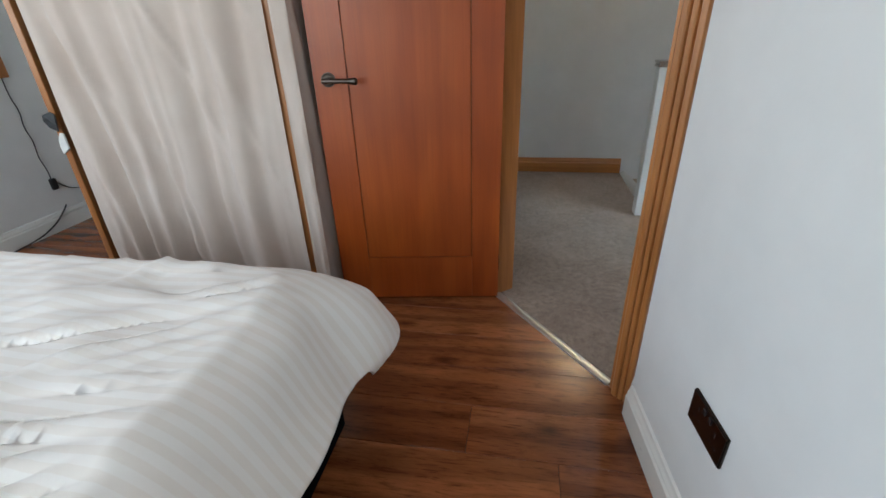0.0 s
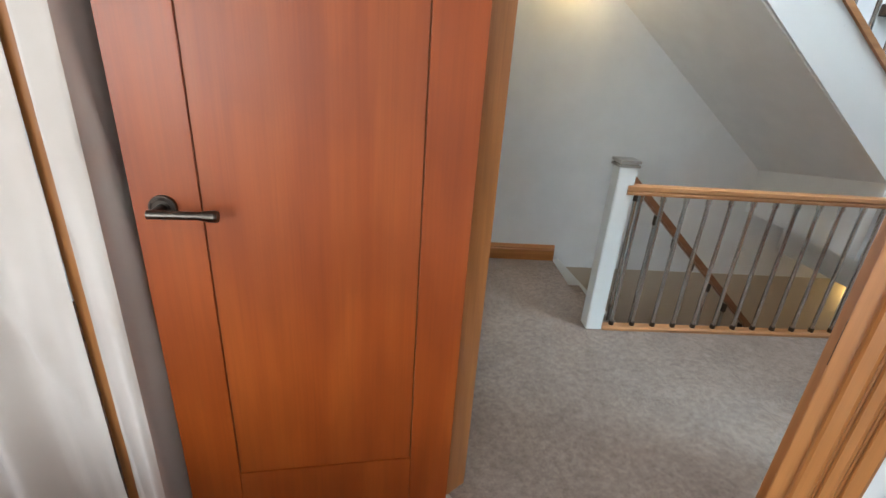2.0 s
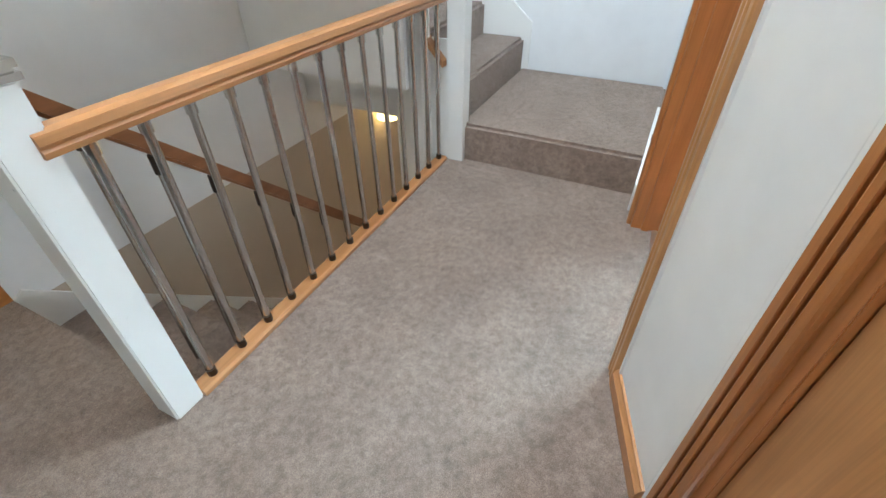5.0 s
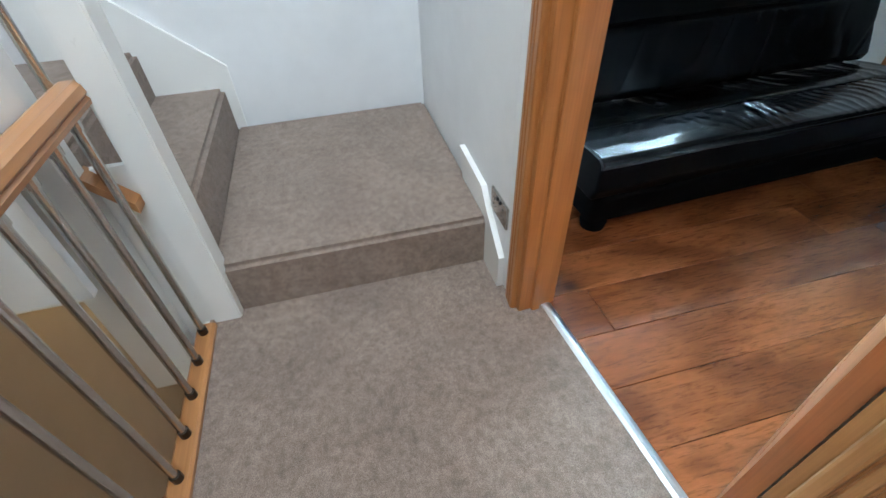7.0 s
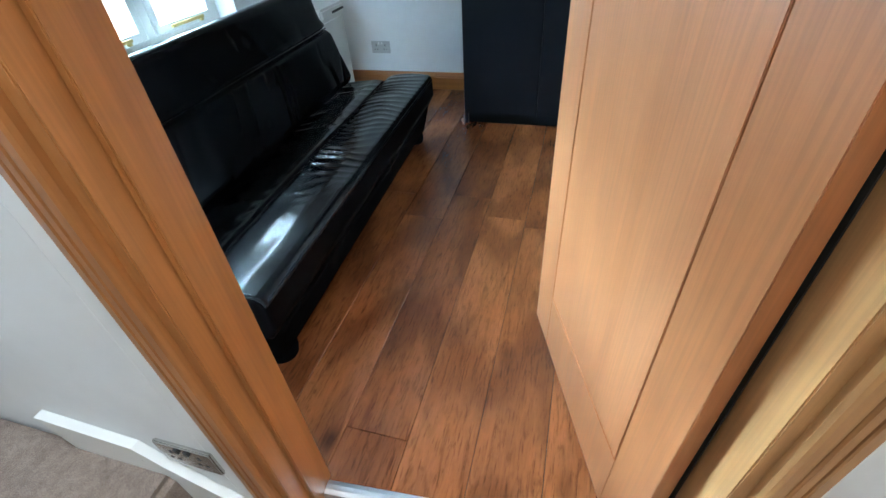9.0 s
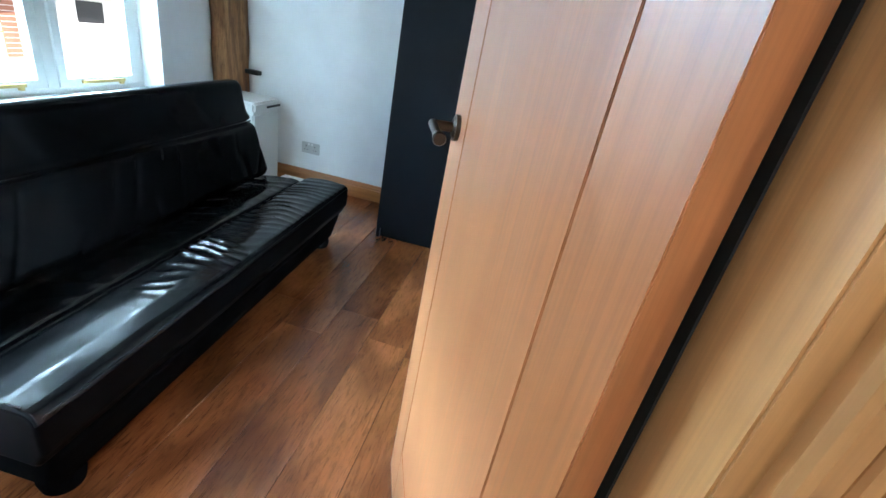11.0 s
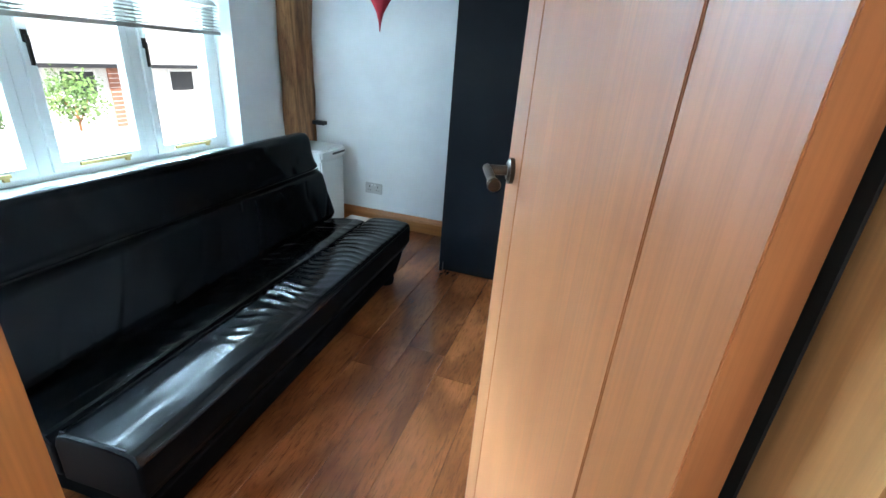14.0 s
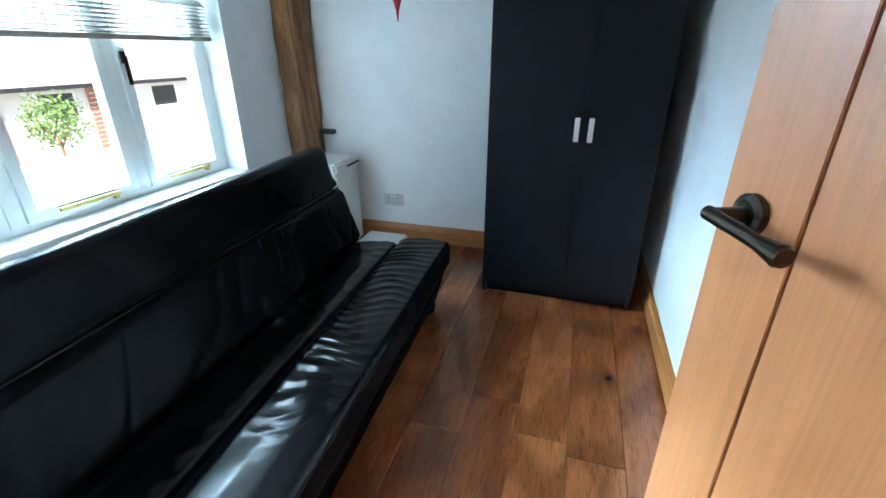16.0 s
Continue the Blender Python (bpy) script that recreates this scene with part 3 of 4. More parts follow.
prism(bm, [(1.66, 1.93), (-1.2, 4.3), (-1.2, 4.36), (1.66, 1.99)], 0.05, 0.11, "y")
part("handrail", bm, OAK_RAIL, string, "oak handrail")
bm = boxes((1.465, 0.06, 0.47, 1.49, 0.979, 0.92))
tagged(finish("stair_bulkhead", bm, WHITE_WALL), "white painted bulkhead under the upper flight", "bulkhead", kind="structure")

# wall string on the east wall of the winders
bm = bmesh.new()
prism(bm, [(-0.1, 0.2), (-0.1, 0.5), (0.6, 1.09), (0.6, 0.2)], 2.862, 2.8795, "x")
tagged(finish("stair_wall_string", bm, WHITE_GLOSS), "white painted wall string beside the winders", "stair string", kind="structure")
bm = bmesh.new()
prism(bm, [(1.655, 0.0), (1.815, 0.0), (1.815, 0.2), (2.09, 0.2), (2.13, 0.33), (1.86, 0.31), (1.8, 0.25), (1.655, 0.14)], -1.0095, -0.988, "y")
tagged(finish("stair_skirting", bm, WHITE_GLOSS), "white painted stepped skirting beside the first step", "skirting board", kind="structure")

bm = bmesh.new()
prism(bm, [(0.075, 0.0), (0.11, 0.02), (2.15, -1.9), (2.15, -2.15), (0.075, -0.22)], 0.9625, 0.9785, "y")
tagged(finish("stair_lower_string", bm, WHITE_GLOSS), "white painted wall string of the stair going down", "stair string", kind="structure")

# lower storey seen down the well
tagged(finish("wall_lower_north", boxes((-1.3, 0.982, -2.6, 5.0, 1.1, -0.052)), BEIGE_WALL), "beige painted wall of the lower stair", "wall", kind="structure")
tagged(finish("wall_lower_end", boxes((4.2, -1.0, -2.6, 4.3, 0.98, 0.5)), BEIGE_WALL), "beige painted wall closing off the stair foot", "wall", kind="structure")
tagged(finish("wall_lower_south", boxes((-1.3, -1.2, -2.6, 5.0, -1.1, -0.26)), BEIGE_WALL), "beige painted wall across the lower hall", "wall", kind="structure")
# Unseen side wall and ceiling, added to keep outdoor light out of the well.
tagged(finish("wall_lower_side", boxes((3.01, -1.1, -0.255, 4.3, -1.0, 0.5)), BEIGE_WALL), "beige painted wall closing off the stair foot", "wall", kind="structure")
tagged(finish("ceiling_lower", boxes((3.01, -1.1, 0.505, 4.3, 1.1, 0.6)), CEILING), "white ceiling added to close off the lower hall", "ceiling", kind="structure")
tagged(finish("floor_lower", boxes((-1.3, -1.1, -2.7, 5.0, 1.1, -2.6)), CARPET), "taupe carpet of the lower hall", "carpet", kind="structure")
tagged(finish("stairwell_lining", boxes((0.07, 0.02, -0.25, 1.82, 0.04, -0.002)), WHITE_GLOSS), "white painted edge lining of the stairwell", "trim", kind="structure")

# ---- landing balustrade ----
def newel(x, y, z0, z1, w, label, cap=True, foot=None):
    n = thing("newel_post", pose(x, y, 0), label, "newel post")
    h = w / 2
    bm = boxes((-h, -h, z0, h, h, z1))
    part("post", bm, WHITE_GLOSS, n, bevel=0.005)
    if cap:
        bm = boxes((-h - 0.008, -h - 0.008, z1, h + 0.008, h + 0.008, z1 + 0.012), (-h - 0.001, -h - 0.001, z1 + 0.012, h + 0.001, h + 0.001, z1 + 0.02), (-h - 0.008, -h - 0.008, z1 + 0.02, h + 0.008, h + 0.008, z1 + 0.034))
        part("cap", bm, CHROME, n, "brushed chrome cap")
    if foot:
        part("foot", boxes((-h * 0.5, -h - 0.012, foot[0], h, h * 0.3, foot[1])), WHITE_GLOSS, n, bevel=0.003)
    return n


newel(0.045, 0.045, 0.0, 0.925, 0.09, "white painted newel post with a chrome cap")
newel(1.81, -0.045, 0.0, 1.6, 0.09, "tall white painted newel post at the first step")
newel(1.735, 0.14, -0.3, 2.1, 0.09, "white painted newel post carrying the upper string", cap=False)
tagged(finish("stair_side_panel", boxes((1.785, -0.01, -0.3, 1.803, 0.32, 0.62), (1.815, 0.32, 0.17, 1.835, 0.979, 0.78)), WHITE_GLOSS), "white painted panel below the winders", "panel", kind="structure")

RAILP = [(-0.032, 0.0), (0.032, 0.0), (0.034, 0.012), (0.028, 0.018), (0.034, 0.026), (0.03, 0.044), (0.015, 0.05), (-0.015, 0.05), (-0.03, 0.044), (-0.034, 0.026), (-0.028, 0.018), (-0.034, 0.012)]
bal = thing("balustrade", pose(0.0, 0.022, 0), "oak handrail and base rail with slim chrome balusters", "balustrade")
bm = bmesh.new()
prism(bm, [(p[0], p[1] + 0.79) for p in RAILP], 0.06, 1.78, "x")
part("handrail", bm, OAK_RAIL, bal, "oak handrail")
bm = bmesh.new()
prism(bm, [(-0.03, 0.0), (0.03, 0.0), (0.03, 0.018), (0.022, 0.026), (-0.022, 0.026), (-0.03, 0.018)], 0.092, 1.75, "x")
part("base_rail", bm, OAK_RAIL, bal, "oak base rail")
for k in range(14):
    x = 0.15 + 0.12 * k
    b = part("baluster", rods(((x, 0, 0.03), (x, 0, 0.785), 0.0105, 12)), CHROME, bal)
    part("ferrule", rods(((x, 0, 0.026), (x, 0, 0.05), 0.0145, 12)), ANTIQUE, b)
    part("ferrule", rods(((x, 0, 0.755), (x, 0, 0.788), 0.0145, 12)), CHROME, b)

# raking balustrade of the stair going down
low = thing("stair_balustrade", pose(0, 0.17, 0), "oak raking handrail with slim chrome balusters going down", "balustrade")
bm = bmesh.new()
rk = 0.94
prism(bm, [(0.1, 0.86), (2.2, 0.86 - 2.1 * rk), (2.2, 0.915 - 2.1 * rk), (0.1, 0.915)], -0.027, 0.027, "y")
part("handrail", bm, OAK_DARK, low, "dark oak handrail", bevel=0.008)
for k in range(12):
    x = 0.2 + 0.14 * k
    z = 0.86 - (x - 0.1) * rk
    b = part("baluster", rods(((x, 0, z - 0.8), (x, 0, z - 0.01), 0.0105, 12)), CHROME, low)
    part("ferrule", rods(((x, 0, z - 0.05), (x, 0, z + 0.004), 0.015, 12)), ANTIQUE, b)

# short balustrade between the two tall posts
side = thing("winder_balustrade", pose(1.765, 0, 0), "short oak rail and capping between the newel posts", "balustrade")
bm = bmesh.new()
prism(bm, [(0.01, 0.5), (0.1, 0.6), (0.1, 0.63), (0.01, 0.53)], -0.03, 0.03, "x")
part("capping", bm, OAK_RAIL, side)
bm = bmesh.new()
prism(bm, [(0.01, 1.36), (0.1, 1.46), (0.1, 1.51), (0.01, 1.41)], -0.03, 0.03, "x")
part("handrail", bm, OAK_RAIL, side)
part("baluster", rods(((0, 0.055, 0.57), (0, 0.055, 1.42), 0.0105, 12)), CHROME, side)

# wall light over the stair head
wl = thing("wall_light", pose(-0.13, 0.979, 1.86), "small wall light with a glowing amber glass bowl", "wall light")
part("bowl", rods(((0, -0.09, -0.05), (0, -0.09, 0.03), 0.05, 24, 0.13)), GLOW, wl, "amber glass bowl", smooth=False)
part("bracket", boxes((-0.02, -0.09, 0.03, 0.02, 0.0, 0.06)), ANTIQUE, wl)

# ---- small room ----
def rounded_bar(L, prof, nseg, end_r, disp):
    """Sweeps the closed outline prof (v, w) along x from 0 to L with rounded ends; disp moves each point."""
    bm = bmesh.new()
    cv = sum(p[0] for p in prof) / len(prof)
    cw = sum(p[1] for p in prof) / len(prof)
    rings = []
    stations = [end_r * (1 - math.cos(a * math.pi / 12)) for a in range(1, 7)]
    xs = [0.0] + stations[:-1] + [end_r + (L - 2 * end_r) * i / nseg for i in range(nseg + 1)] + [L - s for s in reversed(stations[:-1])] + [L]
    for x in xs:
        dd = min(x, L - x)
        k = 0.0 if dd >= end_r else end_r - math.sqrt(max(0.0, end_r ** 2 - (end_r - dd) ** 2))
        ring = []
        for v, w in prof:
            d = math.hypot(v - cv, w - cw)
            f = max(0.05, (d - k) / d)
            q = Vector((x, cv + (v - cv) * f, cw + (w - cw) * f))
            ring.append(bm.verts.new(q + disp(q)))
        rings.append(ring)
    n = len(prof)
    for a, b in zip(rings, rings[1:]):
        for i in range(n):
            bm.faces.new((a[i], a[(i + 1) % n], b[(i + 1) % n], b[i]))
    for ring in (rings[0], rings[-1]):
        c = Vector((0, 0, 0))
        for v in ring:
            c += v.co / n
        loop = [bm.verts.new(v.co.lerp(c, 0.08)) for v in ring]
        for i in range(n):
            bm.faces.new((ring[i], ring[(i + 1) % n], loop[(i + 1) % n], loop[i]))
        bm.faces.new(loop)
    return bm


def dense(pts, step_len):
    out = []
    for a, b in zip(pts, pts[1:] + pts[:1]):
        n = max(1, int(math.hypot(b[0] - a[0], b[1] - a[1]) / step_len))
        out += [(a[0] + (b[0] - a[0]) * i / n, a[1] + (b[1] - a[1]) * i / n) for i in range(n)]
    return out


def folds(strength, fu, fv, seed, lean=0.5):
    """Short sharp creases over broad soft hollows, mostly running across the cushion."""
    def d(q):
        x = q.x + (q.y + q.z) * lean
        mask = max(0.0, min(1.0, 0.55 + 1.6 * noise.noise(Vector((x * 2.3 + seed, q.y * 3, seed)))))
        n1 = noise.noise(Vector((x * fu + seed, q.y * fv, q.z * fv)))
        crease = max(0.0, 1 - abs(n1) * 3.2) ** 2
        soft = noise.noise(Vector((x * 4 + seed, q.y * 3, q.z * 3 + seed)))
        return Vector((0, 0, strength * (mask * crease + 0.9 * soft)))
    return d


def wrinkles(strength, pitch, start, pull, soft, seed, axis_w=0.0):
    """Gathered creases across the cushion, strongest along the seam at v = pull, over broad soft hollows."""
    def d(q):
        n1 = noise.noise(Vector((q.x * 3.1 + seed, q.y * 5, q.z * 4)))
        n2 = noise.noise(Vector((q.x * 8.0, q.y * 6, seed)))
        phase = (q.x + 0.22 * (q.y - pull) + 0.07 * n1 + 0.022 * n2) / pitch
        ridge = (0.5 + 0.5 * math.cos(2 * math.pi * phase)) ** 2.2
        along = max(0.0, min(1.0, (q.x - start) / 0.3)) * (0.35 + 0.65 * max(0.0, min(1.0, 0.6 + 1.7 * noise.noise(Vector((q.x * 4.4, seed, 1.7))))))
        across = math.exp(-((q.y - pull) / 0.15) ** 2) * (1 - axis_w) + axis_w * (0.5 + 0.5 * n1)
        broad = noise.noise(Vector((q.x * 3.3 + seed, q.y * 4.5, q.z * 3 + seed))) + 0.55 * noise.noise(Vector((q.x * 9 + seed, q.y * 11, q.z * 6)))
        return Vector((0, 0, strength * ridge * along * across + soft * broad))
    return d


SOFA = Matrix.Translation((1.77, -1.40, 0)) @ pose(0, 0, 0, 0, 0, -87.9)
sofa = thing("sofa_bed", SOFA, "black leather sofa bed with a creased seat and reclined back", "sofa")
L = 1.86
front = [(0.03, 0.2), (0.0, 0.255), (0.0, 0.343), (0.006, 0.362), (0.024, 0.373), (0.09, 0.378), (0.16, 0.375), (0.24, 0.366), (0.272, 0.352), (0.286, 0.32), (0.288, 0.2)]
seat = part("seat_cushion", rounded_bar(L, dense(front, 0.011), 420, 0.014, wrinkles(0.0065, 0.056, 0.4, 0.225, 0.004, 3.1)), LEATHER, sofa, "glossy creased front cushion", smooth=True)
rear = [(0.29, 0.2), (0.29, 0.315), (0.31, 0.335), (0.36, 0.34), (0.55, 0.318), (0.6, 0.3), (0.6, 0.2)]
part("seat_cushion", rounded_bar(L, dense(rear, 0.014), 320, 0.014, wrinkles(0.003, 0.085, 0.1, 0.4, 0.005, 8.3, 0.4)), LEATHER, sofa, smooth=True)
loback = [(0.52, 0.33), (0.51, 0.36), (0.55, 0.48), (0.59, 0.6), (0.615, 0.618), (0.63, 0.62), (0.72, 0.6), (0.68, 0.42), (0.64, 0.33)]
lower = folds(0.006, 11, 3, 5.7, -0.4)
part("backrest", rounded_bar(L, dense(loback, 0.014), 300, 0.02, lambda q: Vector((0, lower(q).z * 0.9, lower(q).z * 0.3))), LEATHER_BACK, sofa, smooth=True)
upback = [(0.612, 0.636), (0.625, 0.65), (0.67, 0.815), (0.69, 0.835), (0.73, 0.835), (0.765, 0.815), (0.72, 0.62), (0.63, 0.622)]
upper = folds(0.0035, 4, 3, 9.9)
part("backrest", rounded_bar(L, dense(upback, 0.016), 140, 0.035, lambda q: Vector((0, upper(q).z, upper(q).z * 0.3))), LEATHER_BACK, sofa, smooth=True)
base = [(0.06, 0.055), (0.022, 0.2), (0.6, 0.2), (0.56, 0.055)]
part("base", rounded_bar(L - 0.08, dense(base, 0.03), 60, 0.03, folds(0.003, 6, 4, 1.2)), UNDERCLOTH, sofa, "matt black cloth underside", smooth=True).location = (0.04, 0, 0)
for x, y in ((0.1, 0.11), (L - 0.12, 0.11), (0.1, 0.53), (L - 0.12, 0.53)):
    part("foot", rods(((x, y, 0.0), (x, y, 0.03), 0.05, 24, 0.056), ((x, y, 0.03), (x, y, 0.06), 0.056, 24, 0.048), ((x, y, 0.06), (x, y, 0.085), 0.048, 24, 0.036)), UNDERCLOTH, sofa, "round black bun foot")
for piece in sofa.children:
    if piece.name.startswith(("seat_cushion", "backrest", "base")):
        for poly in piece.data.polygons:
            if abs(poly.normal.x) > 0.97:
                poly.use_smooth = False
    # Ends and front faces get the duller copy, chosen by normal as shade.
    if piece.name.startswith("seat_cushion"):
        piece.data.materials.append(LEATHER_DULL)
        for poly in piece.data.polygons:
            if abs(poly.normal.x) > 0.8 or (poly.normal.y < -0.5 and poly.center.z < 0.345):
                poly.material_index = 1
part("piping", rods(((0.012, 0.045, 0.379), (0.012, 0.262, 0.362), 0.0022, 8)), ALU_THREAD, seat, "pale stitched seam")
part("piping", rods(((0.02, 0.005, 0.352), (L - 0.02, 0.005, 0.352), 0.0045, 8)), LEATHER, seat)
part("piping", rods(((0.03, 0.607, 0.63), (L - 0.03, 0.607, 0.63), 0.004, 8)), LEATHER, sofa)

ward = thing("wardrobe", pose(0.885, -4.03, 0), "tall black-brown two-door wardrobe with silver handles", "wardrobe")
W, DP, WH = 0.81, 0.6, 2.01
part("body", boxes((0, 0, 0.0, 0.02, DP - 0.02, WH), (W - 0.02, 0, 0.0, W, DP - 0.02, WH), (0.02, 0, WH - 0.02, W - 0.02, DP - 0.02, WH), (0.02, 0, 0.07, W - 0.02, DP - 0.02, 0.09), (0.02, 0.0, 0.09, W - 0.02, 0.01, WH - 0.02)), BLACK, ward)
part("plinth", boxes((0.02, DP - 0.06, 0, W - 0.02, DP - 0.045, 0.07)), BLACK, ward)
for x0, x1, hx in ((0.002, W / 2 - 0.0575, W / 2 - 0.088), (W / 2 - 0.0545, W - 0.002, W / 2 - 0.024)):
    dr = part("door", boxes((x0, DP - 0.02, 0.075, x1, DP, WH - 0.003)), BLACK, ward, bevel=0.0015)
    part("handle", boxes((hx - 0.012, DP, 0.89, hx + 0.012, DP + 0.022, 1.0)), ALU, dr, "flat silver pull handle", bevel=0.002)

fz = thing("storage_bin", pose(2.93, -3.77, 0), "white plastic lidded chest in the corner", "chest")
part("body", boxes((-0.22, -0.2, 0.02, 0.16, 0.12, 0.555)), WHITE_PLASTIC, fz, bevel=0.012)
part("lid", boxes((-0.23, -0.21, 0.558, 0.17, 0.13, 0.632)), WHITE_PLASTIC, fz, bevel=0.015)
part("slot", boxes((-0.2335, -0.19, 0.585, -0.2295, -0.02, 0.6)), BLACK_PLASTIC, fz)
part("foot", boxes((-0.2, -0.18, 0, 0.14, 0.1, 0.02)), BLACK_PLASTIC, fz)

tagged(finish("plastic_tray", boxes((2.36, -3.98, 0.0, 2.66, -3.62, 0.07)), WHITE_PLASTIC, bevel=0.012), "low white plastic tray on the floor behind the sofa", "tray")

# old timber post in the corner
bm = bmesh.new()
n = 26
outline = [(3.0, -4.035), (3.09, -4.035), (3.09, -3.76), (3.0, -3.76)]
rings = []
for i in range(n + 1):
    z = 2.34 * i / n
    ring = []
    for x, y in dense(outline, 0.05):
        k = noise.noise(Vector((x * 7, y * 7, z * 2.2))) * 0.022 + noise.noise(Vector((x * 20, y * 20, z * 7))) * 0.008
        cx, cy = 3.045, -3.9
        d = Vector((x - cx, y - cy)).normalized()
        px, py = x + d.x * k, y + d.y * k
        ring.append(bm.verts.new((min(px, 3.096), max(py, -4.045), z)))
    rings.append(ring)
for a, b in zip(rings, rings[1:]):
    for i in range(len(a)):
        bm.faces.new((a[i], a[(i + 1) % len(a)], b[(i + 1) % len(a)], b[i]))
bm.faces.new(rings[0])
bm.faces.new(rings[-1])
tagged(finish("timber_post", bm, BEAM, smooth=True), "rough old brown timber post in the corner", "timber post", kind="structure")
tagged(finish("iron_strap", boxes((2.9, -4.045, 0.755, 3.08, -3.99, 0.785)), BLACK_PLASTIC, bevel=0.003), "short black iron strap on the timber post", "strap")

def socket(m, label, plate, hole, mat2):
    s = thing("wall_socket", m, label, "wall socket")
    part("plate", boxes((-0.074, 0, -0.043, 0.074, 0.009, 0.043)), plate, s, bevel=0.003)
    for cx in (-0.036, 0.036):
        part("pin_holes", boxes((cx - 0.003, 0.0088, 0.008, cx + 0.003, 0.0096, 0.02), (cx - 0.014, 0.0088, -0.016, cx - 0.006, 0.0096, -0.011), (cx + 0.006, 0.0088, -0.016, cx + 0.014, 0.0096, -0.011)), hole, s)
        part("switch", boxes((cx * 0.35 - 0.005, 0.009, 0.022, cx * 0.35 + 0.005, 0.013, 0.036)), mat2, s)
    return s


socket(pose(2.485, -4.05, 0.3), "pale grey plastic double wall socket", GREY_PLASTIC, BLACK_PLASTIC, WHITE_PLASTIC)
socket(EAST @ pose(0.4, 0.0, 0.385, 0, 0, 180), "brushed dark metal double wall socket", ANTIQUE, BLACK_PLASTIC, BLACK_PLASTIC)
socket(pose(1.72, -1.01, 0.31), "brushed steel wall socket beside the first step", CHROME, BLACK_PLASTIC, BLACK_PLASTIC)

# hanging red paper ornament
bm = bmesh.new()
prof = [(0.002, 0.0), (0.008, 0.05), (0.022, 0.1), (0.05, 0.15), (0.08, 0.2), (0.1, 0.26), (0.105, 0.32), (0.085, 0.38), (0.05, 0.42), (0.01, 0.44)]
rings = [[bm.verts.new((r * (1 + 0.06 * math.cos(8 * a * math.pi / 12)) * math.cos(a * math.pi / 12), r * math.sin(a * math.pi / 12), z)) for a in range(24)] for r, z in prof]
for a, b in zip(rings, rings[1:]):
    for i in range(24):
        bm.faces.new((a[i], a[(i + 1) % 24], b[(i + 1) % 24], b[i]))
bm.faces.new(rings[0])
bm.faces.new(rings[-1])
orn = thing("hanging_ornament", pose(2.184, -3.5, 1.421), "red drop-shaped paper ornament hanging from the ceiling", "ornament")
part("drop", bm, RED_PAPER, orn, smooth=True)
part("cord", rods(((0, 0, 0.44), (0, 0, 0.93), 0.0015, 6)), BLACK_PLASTIC, orn)

# window of the small room
WY0, WY1, WZ0, WZ1, WX = -3.33, -1.65, 0.63, 1.95, 3.24
win = thing("window_1", pose(0, 0, 0), "white painted casement window with three lights", "window", kind="structure")
part("window_frame", boxes((WX, WY0, WZ0, WX + 0.07, WY0 + 0.05, WZ1), (WX, WY1 - 0.05, WZ0, WX + 0.07, WY1, WZ1), (WX, WY0 + 0.05, WZ1 - 0.05, WX + 0.07, WY1 - 0.05, WZ1), (WX, WY0 + 0.05, WZ0, WX + 0.07, WY1 - 0.05, WZ0 + 0.05)), WHITE_GLOSS, win)
for y in (-2.77, -2.22):
    part("mullion", boxes((WX - 0.006, y - 0.03, WZ0 + 0.05, WX + 0.064, y + 0.03, WZ1 - 0.05)), WHITE_GLOSS, win, bevel=0.004)
for a, b in ((WY0 + 0.05, -2.8), (-2.74, -2.25), (-2.19, WY1 - 0.05)):
    s = part("sash", boxes((WX - 0.012, a + 0.004, WZ0 + 0.054, WX + 0.04, a + 0.045, WZ1 - 0.054), (WX - 0.012, b - 0.045, WZ0 + 0.054, WX + 0.04, b - 0.004, WZ1 - 0.054), (WX - 0.012, a + 0.045, WZ0 + 0.054, WX + 0.04, b - 0.045, WZ0 + 0.095), (WX - 0.012, a + 0.045, WZ1 - 0.095, WX + 0.04, b - 0.045, WZ1 - 0.054)), WHITE_GLOSS, win)
    g = part("pane", boxes((WX + 0.012, a + 0.045, WZ0 + 0.095, WX + 0.016, b - 0.045, WZ1 - 0.095)), GLASS, s)
    g.visible_shadow = False
    part("stay", boxes((WX - 0.03, (a + b) / 2 - 0.13, WZ0 + 0.07, WX - 0.018, (a + b) / 2 + 0.13, WZ0 + 0.085), (WX - 0.03, (a + b) / 2 - 0.12, WZ0 + 0.055, WX - 0.012, (a + b) / 2 - 0.1, WZ0 + 0.07)), BRASS, s, "brass casement stay")
    part("fastener", boxes((WX - 0.035, b - 0.03, 1.15, WX - 0.022, b - 0.018, 1.27), (WX - 0.022, b - 0.034, 1.24, WX - 0.012, b - 0.014, 1.29)), ANTIQUE, s, "brass window fastener")
part("window_sill", boxes((3.085, WY0 + 0.002, WZ0, WX, WY1 - 0.002, WZ0 + 0.022)), WHITE_GLOSS, win, bevel=0.004)

blind = thing("venetian_blind", pose(3.17, -2.49, 0), "cream venetian blind pulled half up", "blind")
for k in range(8):
    z = 1.36 + 0.017 * k
    bm = bmesh.new()
    prism(bm, [(-0.024, z), (0.0, z + 0.005), (0.024, z), (0.024, z + 0.002), (0.0, z + 0.007), (-0.024, z + 0.002)], -0.8, 0.8, "x")
    for v in bm.verts:
        v.co.x, v.co.y = v.co.y, v.co.x
    part("slat", bm, BLIND, blind)
